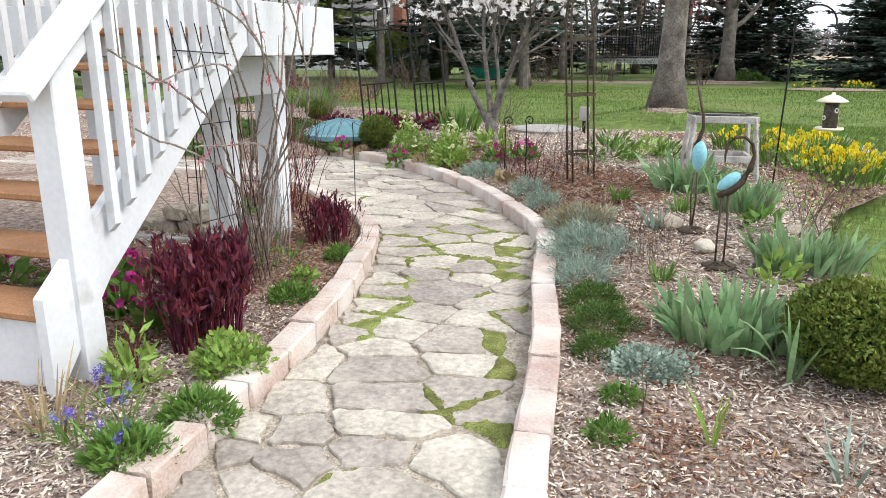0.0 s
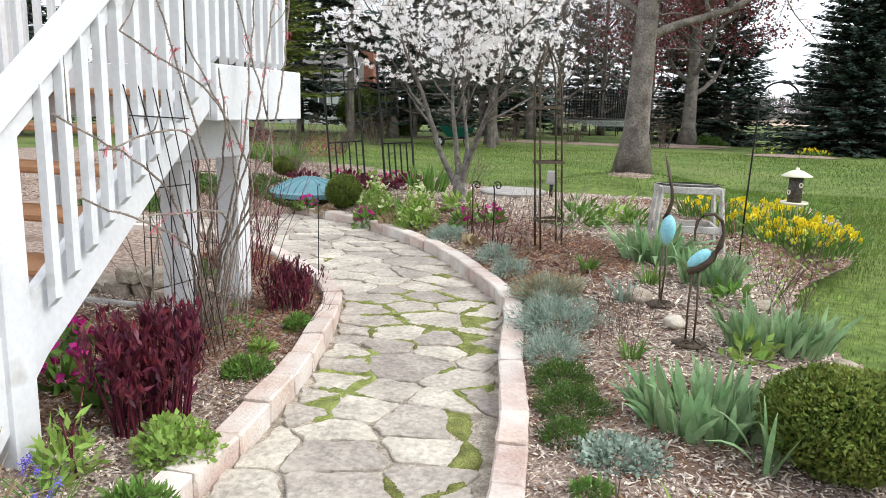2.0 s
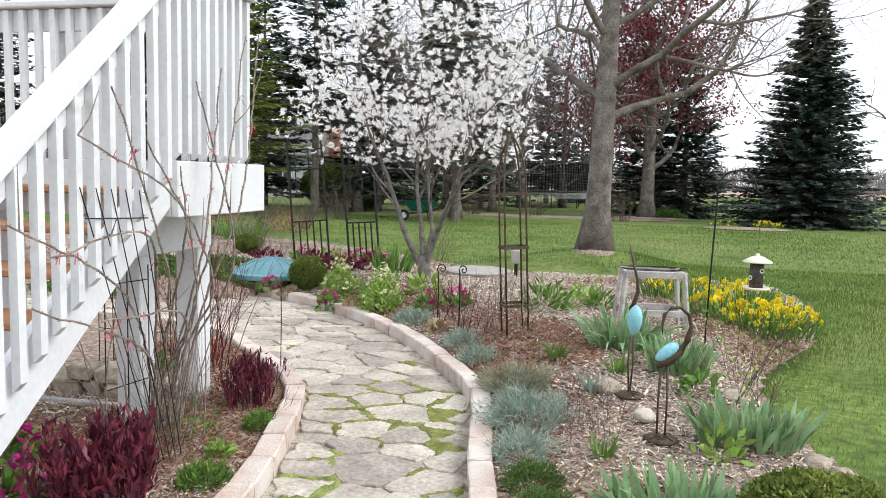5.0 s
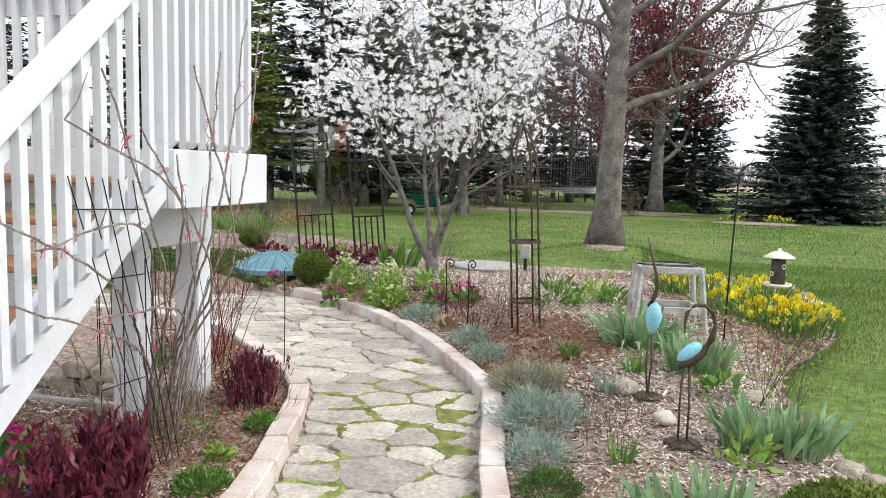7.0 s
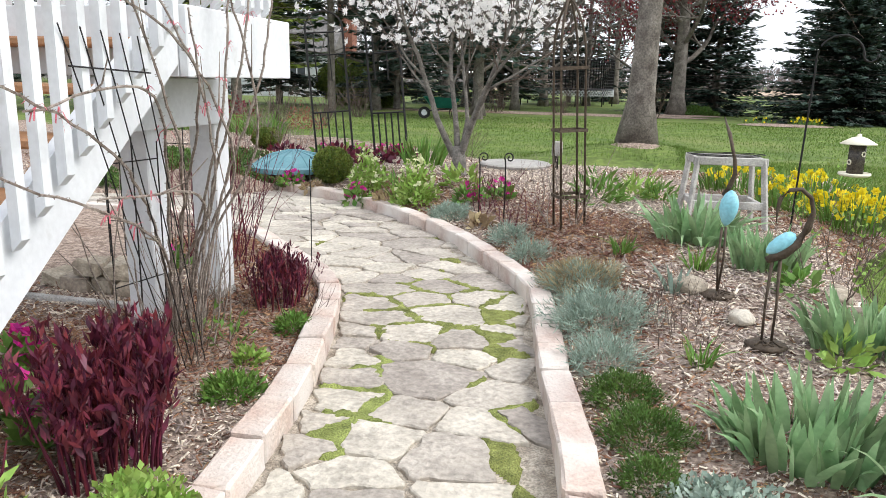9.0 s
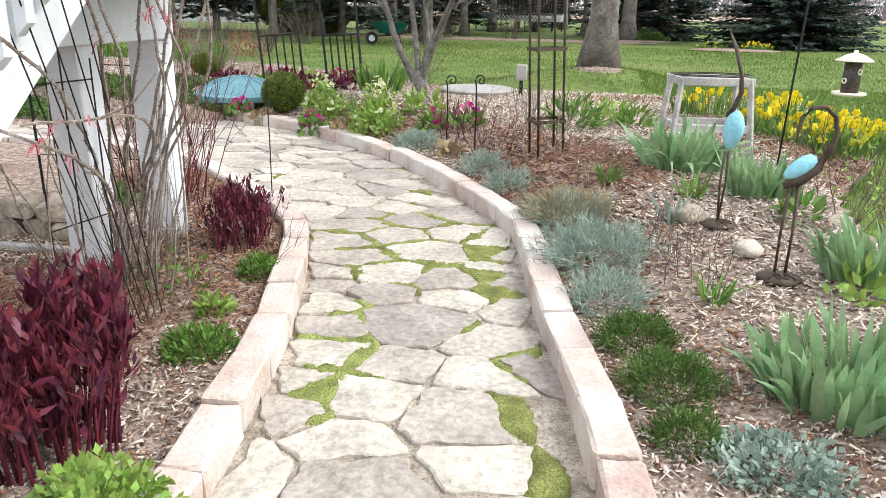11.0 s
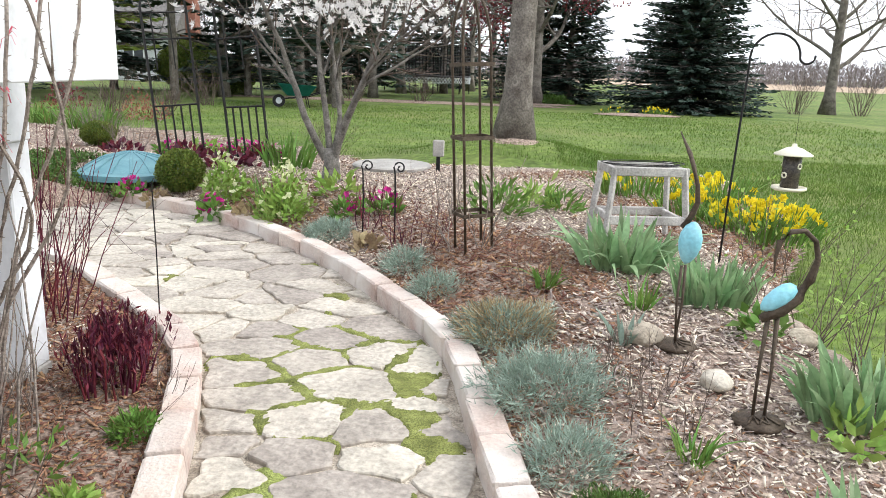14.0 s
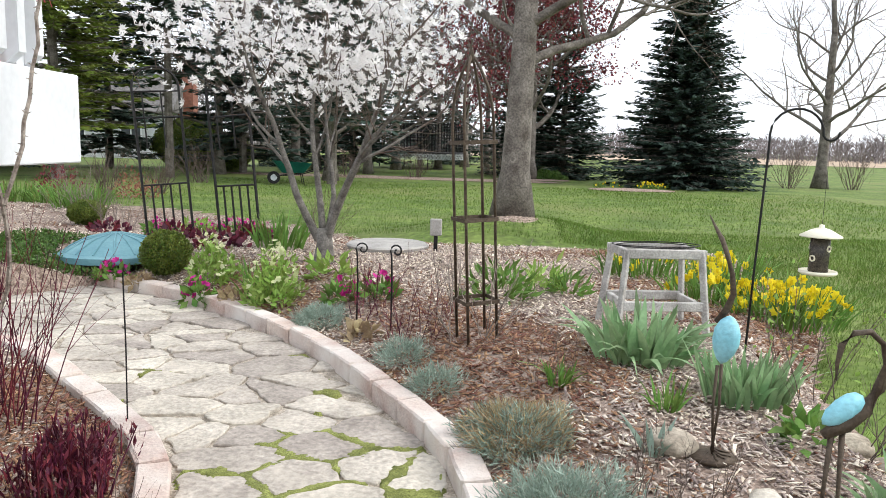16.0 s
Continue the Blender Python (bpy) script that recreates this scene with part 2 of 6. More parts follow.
def tube(bm, points, radii, sides=6, cap=True):
    """A round rod along points, with a radius at each point."""
    pts = [Vector(p) for p in points]
    if not hasattr(radii, "__len__"):
        radii = [radii] * len(pts)
    rings = []
    for i, p in enumerate(pts):
        d = (pts[min(i + 1, len(pts) - 1)] - pts[max(i - 1, 0)]).normalized()
        s = d.cross(Vector((0.31, 0.17, 0.93)) if abs(d.z) < 0.9 else Vector((1, 0, 0))).normalized()
        u = s.cross(d)
        rings.append([bm.verts.new(p + float(radii[i]) * (math.cos(k * math.tau / sides) * s + math.sin(k * math.tau / sides) * u)) for k in range(sides)])
    for r0, r1 in zip(rings, rings[1:]):
        for k in range(sides):
            bm.faces.new((r0[k], r0[(k + 1) % sides], r1[(k + 1) % sides], r1[k]))
    if cap:
        bm.faces.new(rings[0][::-1])
        bm.faces.new(rings[-1])
    return bm


def lathe(bm, profile, sides=16, m=None):
    """A turned shape: profile of (radius, height)."""
    vs = []
    rings = []
    for r, z in profile:
        ring = [bm.verts.new((r * math.cos(k * math.tau / sides), r * math.sin(k * math.tau / sides), z)) for k in range(sides)] if r > 1e-6 else [bm.verts.new((0, 0, z))]
        rings.append(ring)
        vs += ring
    for r0, r1 in zip(rings, rings[1:]):
        for k in range(sides):
            a, b = r0[k % len(r0)], r0[(k + 1) % len(r0)]
            c, d = r1[(k + 1) % len(r1)], r1[k % len(r1)]
            q = list(dict.fromkeys((a, b, c, d)))
            if len(q) > 2:
                bm.faces.new(q)
    if m is not None:
        bmesh.ops.transform(bm, matrix=m, verts=vs)
    return bm


def smooth_line(pts, step):
    """Catmull-Rom through pts, resampled at even steps."""
    pts = [np.array(p, float) for p in pts]
    ext = [2 * pts[0] - pts[1]] + pts + [2 * pts[-1] - pts[-2]]
    out = []
    for i in range(1, len(ext) - 2):
        p0, p1, p2, p3 = ext[i - 1: i + 3]
        for s in np.linspace(0, 1, 24, endpoint=False):
            out.append(0.5 * (2 * p1 + (p2 - p0) * s + (2 * p0 - 5 * p1 + 4 * p2 - p3) * s ** 2 + (3 * p1 - p0 - 3 * p2 + p3) * s ** 3))
    out = np.array(out + [pts[-1]])
    d = np.r_[0, np.cumsum(np.linalg.norm(np.diff(out, axis=0), axis=1))]
    t = np.linspace(0, d[-1], max(2, int(round(d[-1] / step)) + 1))
    return np.stack([np.interp(t, d, out[:, k]) for k in range(out.shape[1])], 1)


def inside(poly, x, y):
    """Which of the points lie in the polygon."""
    x, y = np.asarray(x, float), np.asarray(y, float)
    res = np.zeros(x.shape, bool)
    for (x0, y0), (x1, y1) in zip(poly, list(poly[1:]) + [poly[0]]):
        c = ((y0 > y) != (y1 > y)) & (x < (x1 - x0) * (y - y0) / ((y1 - y0) or 1e-9) + x0)
        res ^= c
    return res


def far_from(line, x, y):
    """Distance to a polyline."""
    x, y = np.asarray(x, float), np.asarray(y, float)
    best = np.full(x.shape, 1e9)
    for (x0, y0), (x1, y1) in zip(line[:-1], line[1:]):
        dx, dy = x1 - x0, y1 - y0
        t = np.clip(((x - x0) * dx + (y - y0) * dy) / (dx * dx + dy * dy + 1e-12), 0, 1)
        best = np.minimum(best, np.hypot(x - x0 - t * dx, y - y0 - t * dy))
    return best

# ---- plan ----
KERB_RIGHT = [(0.95, -1.5), (0.83, 0.0), (0.74, 1.0), (0.68, 1.66), (0.61, 2.22), (0.555, 2.71), (0.49, 3.05), (0.41, 3.5), (0.345, 3.87), (0.29, 4.2), (0.235, 4.58), (0.13, 4.91), (0.0, 5.15), (-0.2, 5.5), (-0.43, 5.9), (-0.78, 6.42), (-1.36, 7.06), (-2.1, 7.72), (-2.8, 8.12), (-3.1, 8.32)]
KERB_LEFT = [(-0.33, -1.5), (-0.37, 0.0), (-0.40, 0.9), (-0.43, 1.54), (-0.47, 1.9), (-0.49, 2.26), (-0.54, 2.66), (-0.58, 2.97), (-0.65, 3.33), (-0.75, 3.75), (-0.85, 4.07), (-0.93, 4.3), (-1.04, 4.58), (-1.2, 4.78), (-1.44, 5.05), (-1.65, 5.25), (-2.03, 5.65), (-2.4, 5.98), (-2.8, 6.15), (-3.46, 6.25), (-4.38, 6.3)]
KR = smooth_line(KERB_RIGHT, 0.1)
KL = smooth_line(KERB_LEFT, 0.1)
LAWN_EDGE = [(3.27, -3.56), (3.17, 0.44), (2.82, 2.44), (2.42, 3.37), (2.12, 4.11), (2.01, 4.68), (2.01, 5.26), (2.26, 6.11), (2.77, 7.05), (3.16, 8.31), (3.35, 9.66), (3.16, 10.61), (2.44, 10.91), (1.25, 10.72), (0.02, 11.15), (-1.44, 12.16), (-3.58, 13.84), (-6.78, 15.31), (-13.15, 15.81)]
LE = smooth_line(LAWN_EDGE, 0.3)
BED = [tuple(p) for p in LE] + [(-14, 16.5), (-14, -4)]
PATH_AREA = [tuple(p) for p in KR] + [(-3.24, 7.9), (-3.62, 7.58), (-4.42, 7.3), (-6.64, 7.13), (-6.62, 6.34)] + [tuple(p) for p in KL[::-1]]


def ease(t):
    t = np.clip(t, 0, 1)
    return t * t * (3 - 2 * t)


def bed_z(x, y):
    """Height of the planting beds: a low mound behind the kerb."""
    x, y = np.asarray(x, float), np.asarray(y, float)
    dr, dl = far_from(KERB_RIGHT, x, y), far_from(KERB_LEFT, x, y)
    k = np.clip(far_from(LAWN_EDGE, x, y) / 0.35, 0, 1)
    up = 0.20 * ease((y - 2.2) / 3.3) * (1 - ease((y - 9.3) / 2.5)) * ease(dr / 0.8) * (dr < dl)
    return (0.055 + up) * (0.15 + 0.85 * k)


def gz(x, y):
    return float(bed_z(np.array([x]), np.array([y]))[0])


def sheet(xs, ys, keep, height):
    X, Y = np.meshgrid(xs, ys)
    Z = height(X, Y)
    n = len(xs)
    verts = np.stack([X.ravel(), Y.ravel(), Z.ravel()], 1)
    K = keep(X, Y)
    faces = []
    for j in range(len(ys) - 1):
        for i in range(n - 1):
            if K[j, i] or K[j, i + 1] or K[j + 1, i] or K[j + 1, i + 1]:
                a = j * n + i
                faces.append((a, a + 1, a + n + 1, a + n))
    used = sorted({v for f in faces for v in f})
    idx = {v: k for k, v in enumerate(used)}
    return verts[used], [tuple(idx[v] for v in f) for f in faces]


def wob(x, y, s=1.0, amp=1.0):
    return amp * np.vectorize(lambda a, b: noise.noise((a * s, b * s, 3.7)))(x, y)


# lawn: one sheet to the horizon
gx = np.r_[-900, -400, -200, -100, -60, -40, np.r_[np.arange(-30, -4, 1.0), np.arange(-4, 6, 0.4), np.arange(6, 31, 1.0)], 40, 60, 100, 200, 400, 900]
gy = np.r_[-400, -150, -60, -30, np.r_[np.arange(-16, 10, 1.0), np.arange(10, 18, 0.4), np.arange(18, 50, 1.0)], 60, 80, 120, 200, 400, 900, 1800]
v, f = sheet(gx, gy, lambda X, Y: X > -1e9, lambda X, Y: np.where((np.abs(X) < 32) & (Y < 52) & (Y > -17), -0.035 + wob(X, Y, 0.21, 0.025) + 0.44 * np.exp(-((X - 0.84) ** 2 + (Y - 11.9) ** 2) / 2.6), -0.03))
ground = new("ground", soup("ground", v, f, M_LAWN, True))
tagged(ground, "mown green spring lawn stretching to distant field", "lawn", kind="structure")

# planting bed under mulch
bx = np.r_[np.arange(-14, -4, 0.3), np.arange(-4, 4.2, 0.06)]
by = np.r_[np.arange(-4, 0, 0.25), np.arange(0, 11, 0.06), np.arange(11, 17, 0.2)]
v, f = sheet(bx, by, lambda X, Y: inside(BED, X, Y), lambda X, Y: np.where(inside(PATH_AREA, X, Y), -0.07, bed_z(X, Y) + wob(X, Y, 2.3, 0.018)))
bed = new("mulch_bed", soup("mulch_bed", v, f, M_MULCH, True))
tagged(bed, "planting bed covered with weathered brown bark mulch", "mulch bed", kind="structure")

# bedding under the flagstones
v, f = sheet(np.arange(-6.6, 1.3, 0.06), np.arange(-1.6, 9.1, 0.06), lambda X, Y: inside(PATH_AREA, X, Y), lambda X, Y: -0.004 + wob(X, Y, 6, 0.005))
path_bed = new("path_bedding", soup("path_bedding", v, f, M_SAND, True))
tagged(path_bed, "sandy gravel bedding between flagstones of garden path", "path", kind="structure")


# ---- stairs and deck ----
SX = -1.07          # outer face of stairs and landing
RISE, RUN, STAIR_Y = 0.17, 0.227, 1.66
DECK_Z = 1.52


def rail_low(y):
    return 1.22 + 0.82 * (y - 1.82)


def build_stairs():
    st = thing("deck_stairs", (0, 0, 0), "white painted wooden deck stairs with brown stained treads", "stairs")
    n = 7
    for k in range(n):
        y0, z = STAIR_Y + RUN * k, RISE * (k + 1) + 0.2
        part("tread", box(bmesh.new(), -2.12, SX - 0.05, y0 - 0.03, y0 + 0.235, z - 0.035, z, 0.008), M_TREAD, st, "brown stained wooden tread" if k == 0 else "")
        if k == 0:
            part("riser", box(bmesh.new(), -2.10, SX - 0.055, y0 + 0.0, y0 + 0.02, 0.02, z - 0.038), M_PAINT, st)
    # stringers
    for x in (SX - 0.045, -2.14):
        bm = bmesh.new()
        prof = [(1.62, 0.03), (1.98, 0.42), (3.17, 1.30), (3.17, 1.56), (1.90, 0.64), (1.62, 0.43)]
        rings = []
        for dx in (-0.022, 0.022):
            rings.append([bm.verts.new((x + dx, y, z)) for y, z in prof])
        bm.faces.new(rings[0])
        bm.faces.new(rings[1][::-1])
        for i in range(len(prof)):
            j = (i + 1) % len(prof)
            bm.faces.new((rings[0][j], rings[0][i], rings[1][i], rings[1][j]))
        part("stringer", bm, M_PAINT, st)
    # newels, rails and balusters on both sides
    for x in (SX - 0.07, -2.19):
        bm = bmesh.new()
        box(bm, x - 0.045, x + 0.075, 1.77, 1.89, 0.02, rail_low(1.83) + 0.03, 0.006)
        part("newel_post", bm, M_PAINT, st)
        bm = bmesh.new()
        beam(bm, (x + 0.03, 1.64, rail_low(1.64) + 0.055), (x + 0.03, 3.22, rail_low(3.22) + 0.055), 0.15, 0.045, 0.008)
        part("handrail", bm, M_PAINT, st)
        bm = bmesh.new()
        beam(bm, (x + 0.055, 1.84, rail_low(1.84) - 0.01), (x + 0.055, 3.2, rail_low(3.2) - 0.01), 0.035, 0.09, 0.004)
        part("rail", bm, M_PAINT, st)
        for i in range(11):
            y = 1.985 + i * 0.108
            lo = 0.62 + 0.74 * (y - 2.02)
            bm = bmesh.new()
            box(bm, x + 0.075, x + 0.111, y - 0.018, y + 0.018, lo + 0.01, rail_low(y) + 0.03)
            low = [v for v in bm.verts if v.co.z < lo + 0.1 and v.co.x > x + 0.09]
            for v in low:
                v.co.z += 0.035
            part("baluster", bm, M_PAINT, st)
    st.location, st.scale = (0.02, 0.227, 0), (1, 0.933, 1)
    return st


build_stairs()


def build_deck():
    dk = thing("deck_landing", (0, 0, 0), "raised white painted deck landing on square posts", "deck")
    x0, y0, y1 = -4.6, 3.17, 4.15
    top = DECK_Z
    part("fascia", box(bmesh.new(), SX - 0.02, SX + 0.02, y0, y1, 1.25, top, 0.004), M_PAINT, dk)
    part("fascia", box(bmesh.new(), x0, SX - 0.022, y0, y0 + 0.038, 1.25, top - 0.003, 0.004), M_PAINT, dk)
    part("fascia", box(bmesh.new(), x0, SX - 0.022, y1 - 0.038, y1, 1.25, top - 0.003, 0.004), M_PAINT, dk)
    for i in range(7):
        yy = y0 + 0.04 + i * 0.13
        part("deck_board", box(bmesh.new(), x0, SX - 0.024, yy, yy + 0.122, top - 0.03, top + 0.0), M_TREAD, dk)
    for i in range(8):
        xx = x0 + 0.3 + i * 0.42
        part("joist", box(bmesh.new(), xx, xx + 0.04, y0 + 0.04, y1 - 0.04, 1.26, top - 0.032), M_PAINT, dk)
    # beam on the posts
    part("beam", box(bmesh.new(), -1.62, -1.461, 3.22, 4.27, 1.013, 1.245, 0.005), M_PAINT, dk)
    for x, y in ((-1.59, 3.64), (-1.565, 4.23)):
        part("post", box(bmesh.new(), x - 0.075, x + 0.075, y - 0.075, y + 0.075, 0.10, 1.011, 0.006), M_PAINT, dk)
        part("post_foot", box(bmesh.new(), x - 0.08, x + 0.08, y - 0.08, y + 0.08, 0.0, 0.10, 0.006), M_CONCRETE, dk, "grey concrete foot")
    for x, y in ((-2.75, 4.03), (-4.2, 4.03), (-4.2, 3.4)):
        part("post", box(bmesh.new(), x - 0.075, x + 0.075, y - 0.075, y + 0.075, 0.10, 1.245, 0.006), M_PAINT, dk)
        part("post_foot", box(bmesh.new(), x - 0.08, x + 0.08, y - 0.08, y + 0.08, 0.0, 0.10, 0.006), M_CONCRETE, dk)
    # side railing along the outer face
    rt = 2.46
    for y in (3.18, 3.93):
        part("rail_post", box(bmesh.new(), SX - 0.115, SX - 0.024, y - 0.045, y + 0.045, top + 0.002, rt - 0.042), M_PAINT, dk)
    for i in range(9):
        y = 3.20 + i * 0.0925
        bm = bmesh.new()
        box(bm, SX - 0.022, SX + 0.016, y - 0.018, y + 0.018, top + 0.006, rt - 0.05)
        for v in bm.verts:
            if v.co.z < top + 0.1 and v.co.x > SX:
                v.co.z += 0.03
        part("baluster", bm, M_PAINT, dk)
    part("rail", box(bmesh.new(), SX - 0.06, SX - 0.024, 3.23, 3.88, rt - 0.15, rt - 0.055), M_PAINT, dk)
    part("rail_cap", box(bmesh.new(), SX - 0.12, SX + 0.04, 3.13, 4.0, rt - 0.04, rt, 0.008), M_PAINT, dk)
    # back railing
    yb = 4.02
    part("rail", box(bmesh.new(), x0, SX - 0.125, yb - 0.02, yb + 0.018, rt - 0.17, rt - 0.045), M_PAINT, dk)
    part("rail_cap", box(bmesh.new(), x0, SX - 0.125, yb - 0.08, yb + 0.08, rt - 0.04, rt, 0.008), M_PAINT, dk)
    for i in range(32):
        x = SX - 0.18 - i * 0.108
        part("baluster", box(bmesh.new(), x - 0.018, x + 0.018, yb - 0.06, yb - 0.023, top + 0.006, rt - 0.05), M_PAINT, dk)
    for x in (-2.3, -3.5):
        part("rail_post", box(bmesh.new(), x - 0.045, x + 0.045, yb + 0.02, yb + 0.11, top + 0.002, rt - 0.042), M_PAINT, dk)
    dk.location, dk.scale = (0.02, 0.227, 0), (1, 0.933, 1)
    return dk


build_deck()


# ---- kerbs ----
def block_mesh(seed, length):
    rng = random.Random(seed)
    bm = bmesh.new()
    box(bm, -0.062, 0.062, -length / 2, length / 2, -0.05, 0.105, 0.009)
    bmesh.ops.subdivide_edges(bm, edges=[e for e in bm.edges if e.calc_length() > 0.1], cuts=1)
    for v in bm.verts:
        v.co += Vector((rng.uniform(-1, 1), rng.uniform(-1, 1), rng.uniform(-1, 1))) * 0.0035
    return from_bm(bm, "kerb_block", M_KERB)


def lay_kerb(name, line, label):
    kb = thing(name, (0, 0, 0), label, "kerb", kind="structure")
    rng = random.Random(5)
    pts = smooth_line(line, 0.315)
    meshes = [block_mesh(s, 0.302) for s in range(6)]
    for a, b in zip(pts, pts[1:]):
        ang = math.degrees(math.atan2(b[1] - a[1], b[0] - a[0])) - 90
        ob = part("kerb_block", rng.choice(meshes), None, kb)
        ob.matrix_local = pose((a[0] + b[0]) / 2 + rng.uniform(-.006, .006), (a[1] + b[1]) / 2, rng.uniform(-0.008, 0.006), rng.uniform(-1.2, 1.2), rng.uniform(-2.2, 2.2), ang + rng.uniform(-1.8, 1.8) + (180 if rng.random() < .5 else 0))


lay_kerb("kerb_1", KERB_RIGHT, "curved row of pinkish concrete edging blocks")
lay_kerb("kerb_2", KERB_LEFT, "curved row of reddish concrete edging blocks beside deck stairs")


# ---- flagstones ----
STRETCH = 1.22


# centres of the stones where the path is passed nearest, and of the mossy gaps between them
STONES = [(-0.3, 1.45), (-0.17, 1.53), (0.24, 1.62), (-0.35, 1.66), (-0.09, 1.67), (0.14, 1.81), (0.39, 1.81), (-0.34, 1.83), (-0.18, 1.86), (0.08, 2.0), (-0.3, 2.06), (0.03, 2.18), (0.48, 2.23), (0.29, 2.32),
          (-0.41, 2.41), (-0.09, 2.42), (0.22, 2.58), (-0.18, 2.64), (0.13, 2.82), (-0.39, 2.76), (-0.17, 2.87), (-0.45, 2.94), (0.15, 3.08), (-0.13, 3.11)]
STONES += [(-0.43, 3.16), (0.36, 3.19), (-0.46, 3.36), (0.17, 3.36), (-0.12, 3.47), (-0.55, 3.6), (0.25, 3.67), (-0.35, 3.74), (-0.02, 3.75), (-0.6, 3.8), (-0.63, 3.94), (-0.11, 3.96), (-0.35, 3.99), (0.21, 4.0),
           (-0.59, 4.18), (0.09, 4.18), (0.18, 4.34), (-0.23, 4.35), (-0.73, 4.41), (-0.47, 4.58), (0.05, 4.63), (-0.15, 4.68), (-0.71, 4.72), (-0.42, 4.87)]
STONES += [(-0.78, 4.97), (-0.97, 4.99), (-1.13, 5.04), (-0.2, 5.07), (-0.6, 5.14), (-0.88, 5.2), (-1.17, 5.29), (-0.44, 5.39), (-0.96, 5.51), (-0.3, 5.55), (-1.15, 5.56), (-0.83, 5.57), (-0.68, 5.77), (-0.5, 5.99), (-0.87, 6.01)]
# stones much larger or smaller than their neighbours
SIZES = {(-0.11, 3.96): 1.0, (-0.23, 4.35): 1.1, (-0.15, 4.68): 0.9, (-0.12, 3.47): 1.5, (0.18, 4.34): 0.6, (0.09, 4.18): 0.55, (-0.35, 3.99): 1.2, (0.13, 2.82): 1.5, (-0.17, 2.87): 1.3, (0.17, 3.36): 1.1, (0.03, 2.18): 1.35, (0.08, 2.0): 1.1, (-0.63, 3.94): 0.8, (-0.6, 3.8): 0.8, (-0.43, 3.16): 1.2, (0.24, 1.62): 1.3, (-0.09, 2.42): 1.25}
GAPS = [(0.55, 2.06), (0.43, 2.58), (0.43, 2.76), (0.32, 2.86), (-0.35, 2.86), (0.12, 3.86), (0.085, 4.06), (0.175, 4.24), (0.035, 4.4)]
MOSS_LINES = [[(-0.27, 4.91), (0.05, 4.62), (0.04, 4.31), (0.08, 4.05), (0.12, 3.86), (0.27, 3.81)], [(0.02, 3.52), (0.17, 3.36), (0.26, 3.33), (0.23, 3.13), (0.29, 2.84), (0.41, 2.64), (0.36, 2.19), (0.54, 2.04)],
              [(-0.65, 4.82), (-0.58, 4.54), (-0.49, 4.25), (-0.47, 4.0), (-0.27, 3.8)], [(-0.83, 4.51), (-0.76, 4.62), (-0.55, 4.76), (-0.24, 4.92)], [(-0.49, 4.25), (-0.25, 4.14), (-0.07, 4.16)],
              [(-0.39, 3.6), (-0.3, 3.32), (-0.31, 3.07), (-0.34, 2.77)]]


def path_seeds():
    rng = random.Random(11)
    pts = []
    step = 0.32
    j = 0
    y = -1.7 * STRETCH
    while y < 9.3 * STRETCH:
        x = -6.6 + (step / 2 if j % 2 else 0)
        while x < 1.4:
            p = (x + rng.uniform(-0.14, 0.14), y + rng.uniform(-0.13, 0.13))
            if min(math.hypot(p[0] - a, p[1] - b * STRETCH) for a, b in STONES) > 0.27 and not 1.4 < p[1] / STRETCH < 4.9:
                pts.append(p)
            x += step
        y += step * 0.88
        j += 1
    P = np.array(pts)
    ok = inside(PATH_AREA, P[:, 0], P[:, 1] / STRETCH)
    d = np.minimum(far_from(KERB_RIGHT, P[:, 0], P[:, 1] / STRETCH), far_from(KERB_LEFT, P[:, 0], P[:, 1] / STRETCH))
    ok &= d > 0.14
    P = np.r_[P[ok], np.array(STONES) * (1, STRETCH)]
    # mirror images beyond the kerbs, so that the outer stones end along them
    out = []
    for line, off in ((KR, 0.075), (KL, 0.075)):
        for x, y in P:
            yy = y / STRETCH
            dd = np.hypot(line[:, 0] - x, line[:, 1] - yy)
            k = int(dd.argmin())
            if dd[k] < 0.75:
                n = (line[k] - (x, yy)) / dd[k]
                q = np.array((x, yy)) + n * 2 * (dd[k] - off)
                out.append((q[0], q[1] * STRETCH))
    return P, np.array(out)


SEEDS, MIRROR = path_seeds()
WEIGHT = [SIZES.get((round(float(a), 2), round(float(b) / STRETCH, 2)), 1.0) for a, b in SEEDS]
FIRST_GAP = len(SEEDS) + len(MIRROR)
ALL_SEEDS = np.r_[SEEDS, MIRROR, np.array(GAPS) * (1, STRETCH)]


def cell(i):
    p = ALL_SEEDS[i]
    poly = [p + np.array(c) for c in ((-.8, -.8), (.8, -.8), (.8, .8), (-.8, .8))]
    d = np.hypot(*(ALL_SEEDS - p).T)
    for k in np.argsort(d)[1:22]:
        if d[k] < 1e-6:
            continue
        share = WEIGHT[i] / (WEIGHT[i] + WEIGHT[k]) if k < len(SEEDS) else 0.5 if k < FIRST_GAP else 0.70
        m, n = p + (ALL_SEEDS[k] - p) * share, (ALL_SEEDS[k] - p) / d[k]
        new_poly = []
        for a, b in zip(poly, poly[1:] + poly[:1]):
            da, db = (a - m) @ n, (b - m) @ n
            if da <= 0:
                new_poly.append(a)
            if (da < 0) != (db < 0):
                new_poly.append(a + (b - a) * da / (da - db))
        poly = new_poly
        if len(poly) < 3:
            return None
    return [np.array((q[0], q[1] / STRETCH)) for q in poly]


